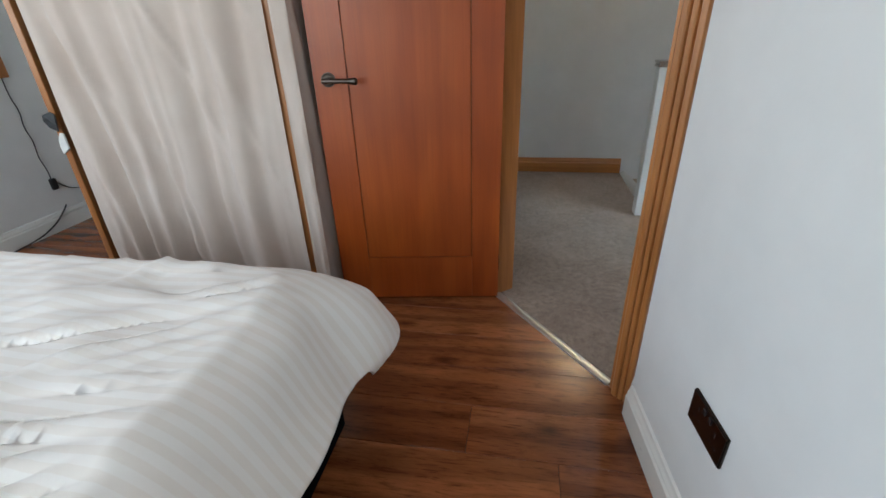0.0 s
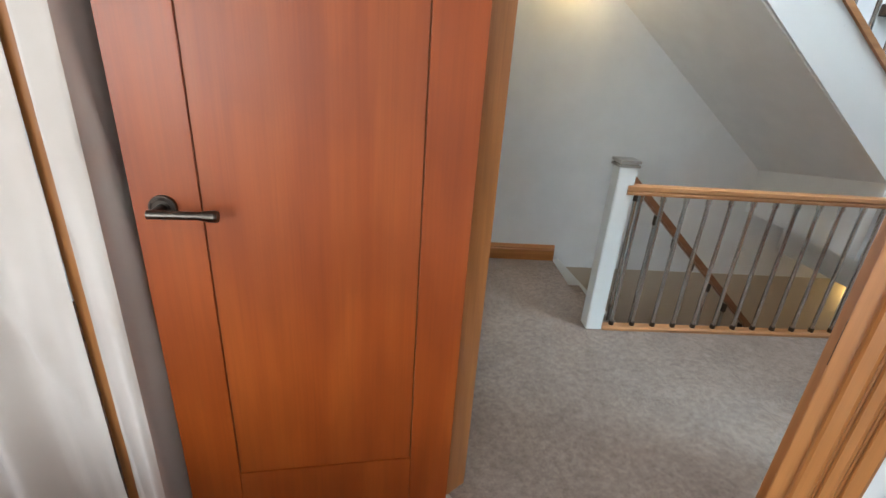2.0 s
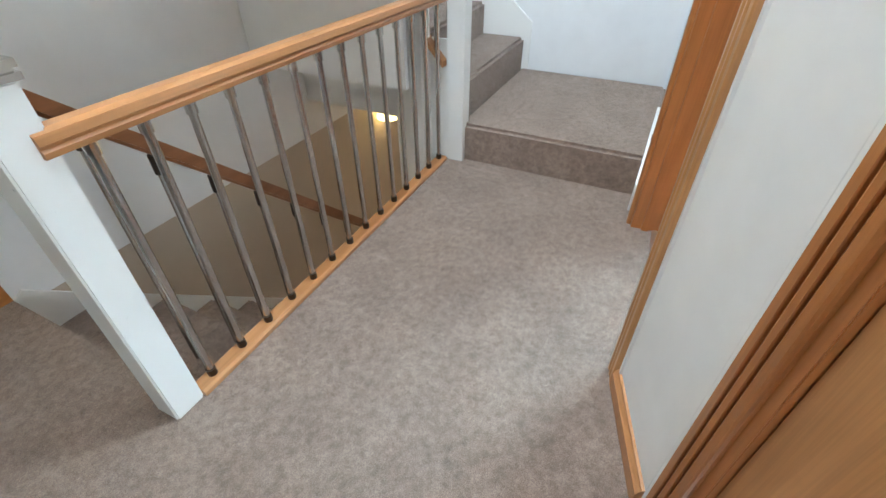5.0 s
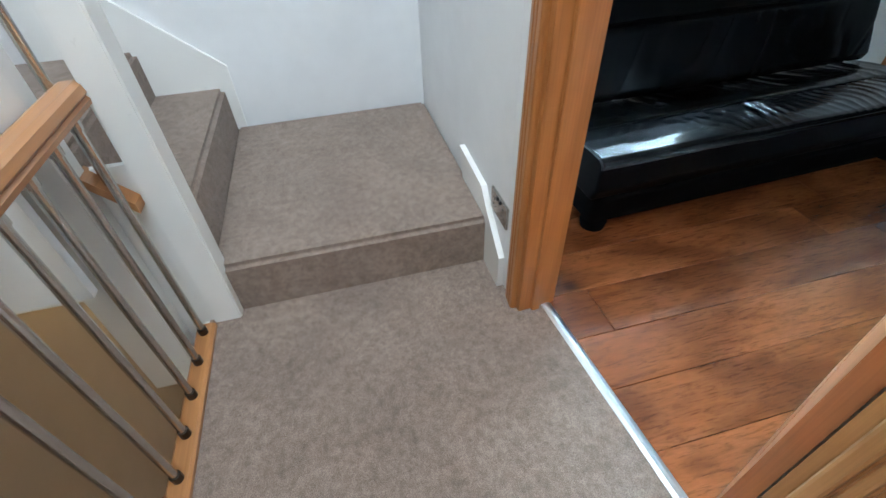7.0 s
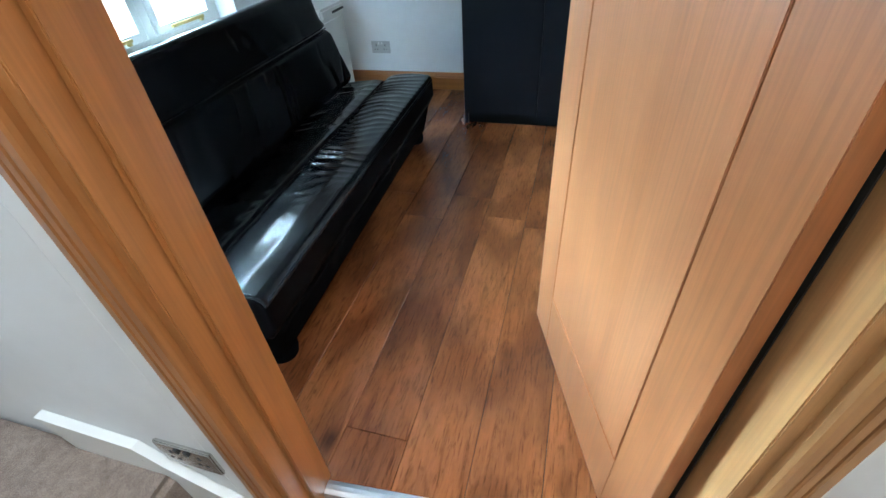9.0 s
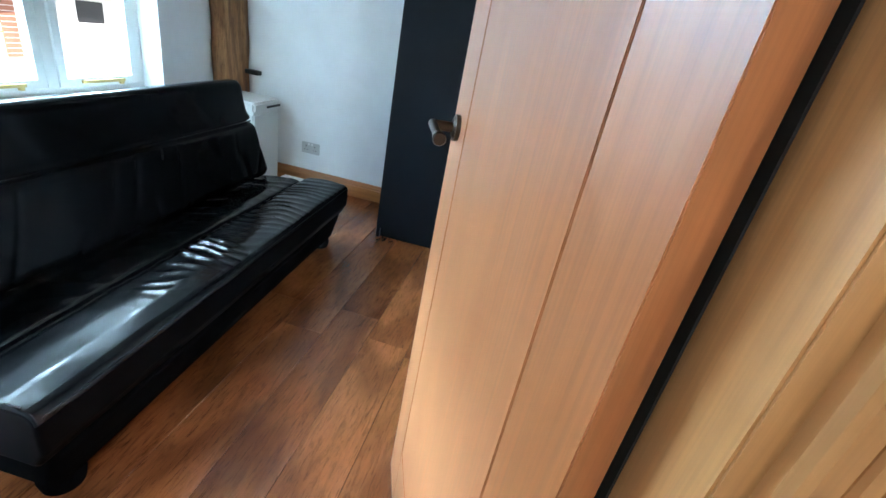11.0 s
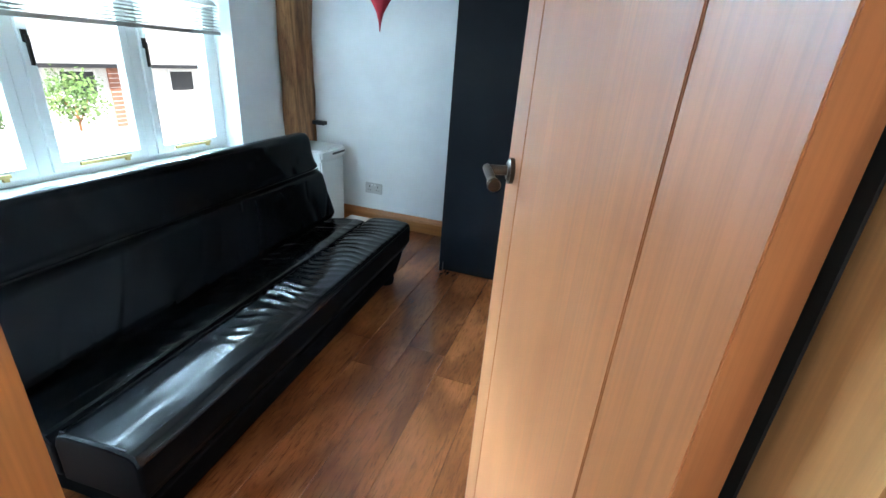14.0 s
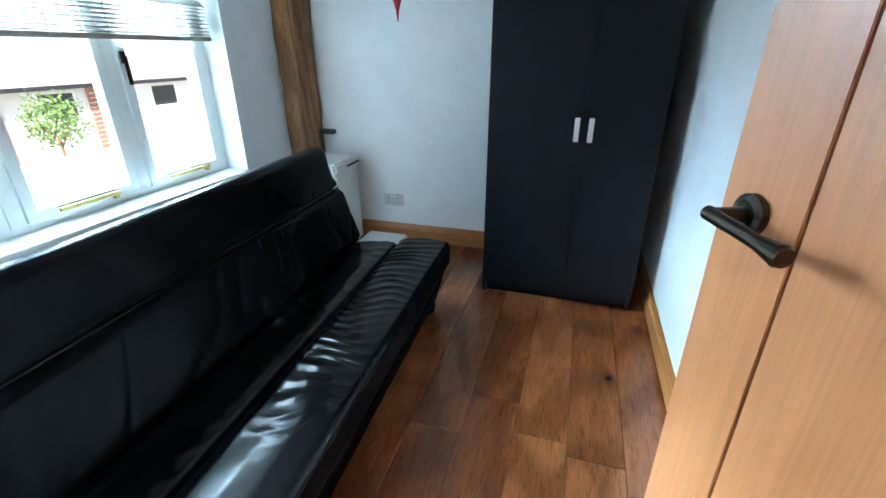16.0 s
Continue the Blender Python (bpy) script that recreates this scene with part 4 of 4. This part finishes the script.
for k in range(12):
    z = 1.505 + 0.035 * k
    bm = bmesh.new()
    prism(bm, [(-0.019, z - 0.015), (0.0, z + 0.003), (0.019, z + 0.015), (0.019, z + 0.017), (0.0, z + 0.005), (-0.019, z - 0.013)], -0.8, 0.8, "x")
    for v in bm.verts:
        v.co.x, v.co.y = v.co.y, v.co.x
    part("slat", bm, BLIND, blind)
part("bottom_rail", boxes((-0.026, -0.8, 1.335, 0.026, 0.8, 1.355)), BLIND, blind, bevel=0.003)
part("head_rail", boxes((-0.028, -0.8, 1.905, 0.028, 0.8, 1.948)), BLIND, blind)
for y in (-0.6, 0.0, 0.6):
    part("cord", rods(((-0.028, y, 1.34), (-0.028, y, 1.91), 0.0015, 6)), BLIND, blind)

# ---- bedroom ----
def duvet_mesh():
    bm = bmesh.new()
    x0, x1, y0, y1, top = -2.62, -1.37, -3.9, -1.955, 0.552
    nx, ny, reach = 210, 250, 0.33
    cx, cy, hx, hy, rr = (x0 + x1) / 2, (y0 + y1) / 2, (x1 - x0) / 2, (y1 - y0) / 2, 0.1
    g = []
    for i in range(nx + 1):
        row = []
        for j in range(ny + 1):
            x = x0 - reach + (x1 - x0 + 2 * reach) * i / nx
            y = y0 - reach + (y1 - y0 + 2 * reach) * j / ny
            qx, qy = abs(x - cx) - hx + rr, abs(y - cy) - hy + rr
            ax, ay = max(qx, 0.0), max(qy, 0.0)
            sd = math.hypot(ax, ay) + min(max(qx, qy), 0.0) - rr
            if ax + ay > 0:
                gx, gy = ax / math.hypot(ax, ay), ay / math.hypot(ax, ay)
            else:
                gx, gy = (1.0, 0.0) if qx > qy else (0.0, 1.0)
            corner = 4 * gx * gx * gy * gy
            gx, gy = math.copysign(gx, x - cx), math.copysign(gy, y - cy)
            s, px, py, sag = max(0.0, sd), x, y, 0.0
            if s > 0:
                u = min(s, reach)
                side_out = 0.62 if abs(gx) > abs(gy) else 0.5
                run = u * side_out - u * u * 0.3 + corner * 0.12 * min(1, u / 0.2)
                px, py = x + gx * (run - s), y + gy * (run - s)
                sag = u * (0.5 + 0.75 * u) + max(0.0, s - reach) * 0.05
            puff = 0.018 * math.exp(-((sd - 0.1) / 0.09) ** 2)
            fan = noise.noise(Vector((x * 2.0 + y * 1.2, y * 8.0 - x * 4.0, 4.0)))
            ridge = max(0.0, 1 - abs(fan) * 5.0) ** 1.5 * 0.03 * max(0.0, noise.noise(Vector((x * 1.6, y * 1.6, 7))) + 0.4)
            w = noise.noise(Vector((x * 2.2, y * 5 + x * 3, 0))) * 0.016 + ridge * (1 if sd < 0 else 0.25) + noise.noise(Vector((x * 11, y * 13, 2))) * 0.004
            hang = noise.noise(Vector((x * 5, y * 5, 9))) * 0.03 * min(1, s / 0.15)
            row.append(bm.verts.new((px + hang * gx, py + hang * gy, top - sag + puff + w)))
        g.append(row)
    for i in range(nx):
        for j in range(ny):
            bm.faces.new((g[i][j], g[i + 1][j], g[i + 1][j + 1], g[i][j + 1]))
    return bm


bed = thing("bed", pose(0, 0, 0), "double bed with a dark upholstered base", "bed")
part("base", boxes((-2.65, -3.9, 0.05, -1.27, -1.98, 0.26)), UNDERCLOTH, bed, "black upholstered base", bevel=0.015)
part("mattress", boxes((-2.62, -3.9, 0.262, -1.38, -2.0, 0.47)), DUVET, bed, bevel=0.03)
for x in (-2.55, -1.35):
    for y in (-3.8, -2.1):
        part("leg", rods(((x, y, 0), (x, y, 0.05), 0.03, 12)), BLACK_PLASTIC, bed)
dv = finish("duvet", duvet_mesh(), DUVET, smooth=True)
tagged(dv, "white duvet with satin stripes lying rumpled on the bed", "duvet")
so = dv.modifiers.new("thick", "SOLIDIFY")
so.thickness, so.offset = 0.035, -1


def curtain(name, a, b, z0, z1, amp, freq, seed, parent, label="", flare=0.0):
    bm = bmesh.new()
    a, b = Vector((*a, 0)), Vector((*b, 0))
    d = b - a
    nrm = Vector((d.y, -d.x, 0)).normalized()
    nu, nz = max(20, int(d.length * 110)), 60
    g = []
    for i in range(nu + 1):
        u = i / nu
        s = u * d.length
        row = []
        for j in range(nz + 1):
            t = j / nz
            z = z0 + (z1 - z0) * t
            lean = s + 0.2 * (t - 0.5) * (1 - 1.2 * u) + 0.035 * noise.noise(Vector((s * 1.5, z * 1.1, seed)))
            fold = math.sin(lean * freq * 1.05 + seed + 1.5 * noise.noise(Vector((lean * 3, z * 0.25, seed)))) + 0.5 * math.sin(lean * freq * 2.3 + seed * 2 + z * 0.4)
            fine = 1 - 2.4 * abs(noise.noise(Vector((lean * freq * 0.6 + 3, z * 0.4, seed + 4))))
            k = amp * (0.45 + 0.55 * (1 - t)) * (0.75 * fold + 0.35 * fine)
            slant = noise.noise(Vector((s * 5 + z * 2.2, z * 0.7 - s * 0.5, seed + 8)))
            k += 0.35 * amp * max(0.0, 1 - abs(slant) * 4) ** 1.5 + 0.003 * noise.noise(Vector((s * 12 + z * 8, z * 9, seed + 2)))
            k *= min(1.0, 0.15 + 9 * min(u, 1 - u)) * min(1.0, 0.3 + 6 * t)
            hem = 0.012 * math.sin(s * 7 + seed) if j == 0 else 0
            p = a + d * u + nrm * (k + flare * (1 - t))
            row.append(bm.verts.new((p.x, p.y, z + hem)))
        g.append(row)
    for i in range(nu):
        for j in range(nz):
            bm.faces.new((g[i][j], g[i + 1][j], g[i + 1][j + 1], g[i][j + 1]))
    return part(name, bm, CALICO, parent, label, smooth=True)


fw = thing("fabric_wardrobe", pose(0, 0, 0), "wooden frame wardrobe covered with a creased cream cloth", "wardrobe")
FX0, FX1, FY0, FY1, FZ = -2.785, -1.69, -1.235, -0.75, 1.78
for x, y in ((FX0, FY0), (FX1, FY0), (FX0, FY1), (FX1, FY1)):
    part("post", boxes((x - 0.017, y - 0.017, 0, x + 0.017, y + 0.017, FZ)), OAK_TRIM, fw, bevel=0.002)
for y in (FY0, FY1):
    part("rail", boxes((FX0 + 0.017, y - 0.012, FZ - 0.04, FX1 - 0.017, y + 0.012, FZ)), OAK_RAIL, fw)
part("top", boxes((FX0 - 0.02, FY0 - 0.02, FZ + 0.002, FX1 + 0.02, FY1 + 0.02, FZ + 0.012)), CALICO, fw)
curtain("front_cover", (FX0 + 0.085, FY0 - 0.045), (FX1 - 0.006, FY0 - 0.03), 0.05, FZ, 0.044, 22, 2.0, fw, "creased cream cotton front")
curtain("corner_cover", (FX1 + 0.016, FY0 - 0.024), (FX1 + 0.08, FY0 - 0.02), 0.04, FZ, 0.006, 40, 5.0, fw)
curtain("side_cover", (FX1 + 0.078, FY0 - 0.02), (FX1 + 0.06, FY1), 0.04, FZ, 0.015, 25, 5.0, fw)
curtain("side_cover", (FX0 - 0.03, FY1), (FX0 - 0.03, FY0 + 0.02), 0.05, FZ, 0.01, 18, 7.0, fw)
part("hem", boxes((FX0 + 0.09, FY0 - 0.05, 0.04, FX1 - 0.01, FY0 - 0.034, 0.056)), CALICO, fw)

def cable(name, pts, r, label, category):
    cu = bpy.data.curves.new(name, "CURVE")
    cu.dimensions, cu.bevel_depth, cu.bevel_resolution = "3D", r, 2
    sp = cu.splines.new("NURBS")
    sp.points.add(len(pts) - 1)
    for p, q in zip(sp.points, pts):
        p.co = (*q, 1)
    sp.use_endpoint_u, sp.order_u = True, 3
    cu.materials.append(BLACK_PLASTIC)
    return tagged(new(name, cu), label, category)


cable("lamp_cable", [(-3.862, -0.57, 1.0), (-3.866, -0.575, 0.88), (-3.864, -0.55, 0.78), (-3.866, -0.57, 0.69), (-3.863, -0.548, 0.6), (-3.866, -0.562, 0.49), (-3.864, -0.54, 0.4), (-3.862, -0.545, 0.345)], 0.003, "thin black cable hanging down the white wall", "cable")
cable("lamp_cable", [(-3.862, -0.54, 0.33), (-3.863, -0.48, 0.27), (-3.862, -0.42, 0.235), (-3.863, -0.3, 0.215), (-3.862, -0.05, 0.2)], 0.003, "thin black cable running along the white wall", "cable")
cable("aerial_cable", [(-3.862, -0.52, 0.15), (-3.85, -0.56, 0.12), (-3.835, -0.66, 0.06), (-3.83, -0.8, 0.016), (-3.82, -1.0, 0.008), (-3.8, -1.4, 0.006)], 0.005, "thick black cable lying down onto the floor", "cable")
tagged(finish("cable_switch", boxes((-3.869, -0.565, 0.27, -3.845, -0.525, 0.345)), BLACK_PLASTIC, bevel=0.005), "small black inline switch on the cable", "switch")
tagged(finish("wooden_plaque", boxes((-3.869, -0.66, 0.98, -3.85, -0.53, 1.1)), OAK_TRIM, bevel=0.004), "small brown wooden plaque on the wall", "plaque")
bm = bmesh.new()
for i, (z, w) in enumerate(((0.9, 0.0), (0.885, 0.05), (0.86, 0.06), (0.83, 0.045))):
    bm.verts.new((-2.77 - w, -1.275 + 0.004 * i, z))
    bm.verts.new((-2.745, -1.28 - 0.004 * i, z - 0.01))
bm.verts.ensure_lookup_table()
for i in range(3):
    bm.faces.new((bm.verts[2 * i], bm.verts[2 * i + 1], bm.verts[2 * i + 3], bm.verts[2 * i + 2]))
ga = finish("black_garment", bm, BLACK_PLASTIC)
ga.modifiers.new("thick", "SOLIDIFY").thickness = 0.006
tagged(ga, "corner of a black garment poking out of the wardrobe", "garment")
bm = bmesh.new()
for i, (z, w) in enumerate(((0.81, 0.0), (0.785, 0.02), (0.76, 0.025), (0.745, 0.02))):
    bm.verts.new((-2.77 - w, -1.268, z - 0.01 * i))
    bm.verts.new((-2.735, -1.283, z))
bm.verts.ensure_lookup_table()
for i in range(3):
    bm.faces.new((bm.verts[2 * i], bm.verts[2 * i + 1], bm.verts[2 * i + 3], bm.verts[2 * i + 2]))
gw = finish("white_garment", bm, WHITE_PLASTIC)
gw.modifiers.new("thick", "SOLIDIFY").thickness = 0.006
tagged(gw, "corner of a white garment poking out of the wardrobe", "garment")
# Flat panel for the dark rectangle behind the upper balusters.
tagged(finish("upper_boarding", boxes((2.4, 0.93, 1.15, 2.879, 0.979, 1.8)), BEAM_DARK, bevel=0.006), "dark brown panel on the upper stair wall", "boarding", kind="structure")
tagged(finish("upper_beam", boxes((1.9, 0.9, 1.802, 2.879, 0.979, 1.87)), BEAM_DARK, bevel=0.006), "dark brown timber beam across the upper stair wall", "beam", kind="structure")
hl = thing("hall_lamp", pose(2.6, 0.981, -0.12), "small warm wall lamp in the lower hall", "wall lamp")
part("shade", rods(((0, -0.07, -0.1), (0, -0.07, 0.1), 0.09, 20, 0.05)), GLOW, hl, "glowing cream shade")
part("bracket", boxes((-0.015, -0.07, 0.1, 0.015, 0.0, 0.12)), ANTIQUE, hl)
tagged(finish("hall_cabinet", boxes((3.0, 0.72, -2.6, 3.5, 0.981, -0.35)), BEAM, bevel=0.01), "dark brown wooden cabinet in the lower hall", "cabinet")

# ---- outside ----
tagged(finish("ground", boxes((-60, -80, -3.2, 120, 80, -2.9)), GRASS), "pale paved and grassed ground outside", "ground", kind="structure")
house = thing("house", pose(17, -11.5, -2.9), "low pale rendered house with brick piers across the way", "house")
part("wall", boxes((0, -9, 0, 8, 9, 3.2)), RENDERING, house)
bm = bmesh.new()
prism(bm, [(-0.6, 3.201), (8.6, 3.201), (4, 5.6)], -9.4, 9.4, "y")
part("roof", bm, ROOF, house)
part("gutter", boxes((-0.72, -9.4, 3.14, -0.6, 9.4, 3.26)), BLACK_PLASTIC, house)
for y0, y1 in ((-1.9, -1.2), (1.4, 2.0), (-6.5, -5.9)):
    bp = part("brick_pier", boxes((-0.06, y0, 0, -0.004, y1, 3.13)), BRICK, house, "red brick pier")
    for k in range(20):
        part("mortar_joint", boxes((-0.0625, y0 + 0.004, 0.15 * k + 0.06, -0.0605, y1 - 0.004, 0.15 * k + 0.075)), WHITE_GLOSS, bp)
for y in (-4.2, -0.2, 3.9, 6.5):
    w = part("window", boxes((-0.04, y - 0.6, 2.2, -0.003, y + 0.6, 3.05)), WHITE_GLOSS, house)
    part("pane", boxes((-0.05, y - 0.52, 2.28, -0.042, y + 0.52, 2.98)), BLACK_PLASTIC, w)


def small_tree(x, y, z, r, seed):
    rng = random.Random(seed)
    tr = thing("small_tree", pose(x, y, -2.9), "small leafy green tree outside the window", "tree", "trees outside")
    bm = bmesh.new()
    for k in range(1300):
        th, ph = rng.uniform(0, 2 * math.pi), math.acos(rng.uniform(-1, 1))
        d = Vector((math.cos(th) * math.sin(ph), math.sin(th) * math.sin(ph), math.cos(ph)))
        q = r * rng.uniform(0.45, 1.0) * (1 + 0.45 * noise.noise(d * 2.2 + Vector((seed, 0, 0))))
        c = d * q + Vector((0, 0, z + 2.9))
        m = Euler((rng.uniform(0, 6), rng.uniform(0, 6), rng.uniform(0, 6))).to_matrix()
        sz = rng.uniform(0.03, 0.065)
        bm.faces.new([bm.verts.new(c + m @ Vector(p) * sz) for p in ((0, 0, 0), (0.5, 0.9, 0.15), (0, 2, 0), (-0.5, 0.9, -0.15))])
    part("crown", bm, LEAF, tr)
    part("trunk", rods(((0, 0, 0), (0, 0, z + 2.7), 0.05, 10, 0.025), ((0, 0, z + 2.4), (0.2, 0.15, z + 2.9), 0.02, 8, 0.01), ((0, 0, z + 2.3), (-0.15, -0.2, z + 2.85), 0.02, 8, 0.01)), BEAM, tr)


# Made-up pale wall: hides the trunks and gives the glare below the trees.
tagged(finish("garden_wall", boxes((11.7, -16, -2.9, 11.9, 4, -0.8)), RENDERING), "pale wall added outside to hide trunks and stand in for glare", "garden wall", kind="structure")
small_tree(12.5, -8.5, -0.15, 0.62, 4)
small_tree(12.5, -6.7, -0.3, 0.55, 7)

# ---- laminate planks ----
def planks(parent, x0, x1, y0, y1, along, mat, cuts, seed):
    """Staggered boards over a rectangle, trimmed by the cuts (a point on each edge and its outward direction)."""
    rng = random.Random(seed)
    w, ln, g, th = 0.192, 1.285, 0.0016, 0.011

    def board():
        bm = boxes((0, 0, -th, ln - g, w - g, 0)) if along == "x" else boxes((0, 0, -th, w - g, ln - g, 0))
        bmesh.ops.bevel(bm, geom=[e for e in bm.edges if e.verts[0].co.z > -1e-4 and e.verts[1].co.z > -1e-4], offset=0.0016, segments=1, affect="EDGES")
        return bm

    def to_mesh(bm):
        me = bpy.data.meshes.new("plank")
        bm.to_mesh(me)
        bm.free()
        me.materials.append(mat)
        return me

    whole = to_mesh(board())
    sx, sy = (ln, w) if along == "x" else (w, ln)
    a0, a1, b0, b1 = (x0, x1, y0, y1) if along == "x" else (y0, y1, x0, x1)
    b = b0
    while b < b1:
        a = a0 - rng.uniform(0.1, 0.9) * ln
        while a < a1:
            px, py = (a, b) if along == "x" else (b, a)
            side = [[(px + i * sx - c[0]) * n[0] + (py + j * sy - c[1]) * n[1] for i in (0, 1) for j in (0, 1)] for c, n in cuts]
            a += ln
            if any(min(v) >= 0 for v in side):
                continue
            me = whole
            crossed = [c for c, v in zip(cuts, side) if max(v) > 0]
            if crossed:
                bm = board()
                for c, n in crossed:
                    bmesh.ops.bisect_plane(bm, geom=[*bm.verts, *bm.edges, *bm.faces], plane_co=(c[0] - px, c[1] - py, 0), plane_no=(n[0], n[1], 0), clear_outer=True)
                if not bm.faces:
                    bm.free()
                    continue
                me = to_mesh(bm)
            ob = new("plank", me)
            ob.location = (px, py, 0)
            ob.parent = parent
        b += w


planks(floor_room, 0.785, 3.1, -4.05, -1.12, "y", LAM_Y, [((0.785, 0), (-1, 0)), ((3.1, 0), (1, 0)), ((0, -4.05), (0, -1)), ((0.36, -1.21), (-0.068, 0.998))], 5)
planks(floor_bed, -3.87, -0.1, -4.68, 0.1, "x", LAM_X, [((-3.87, 0), (-1, 0)), ((0, 0.1), (0, 1)), ((0, -4.68), (0, -1)), ((-0.845, -1.095), (0.785, 0.62)), ((-0.37, -1.76), (0.995, 0.1))], 9)
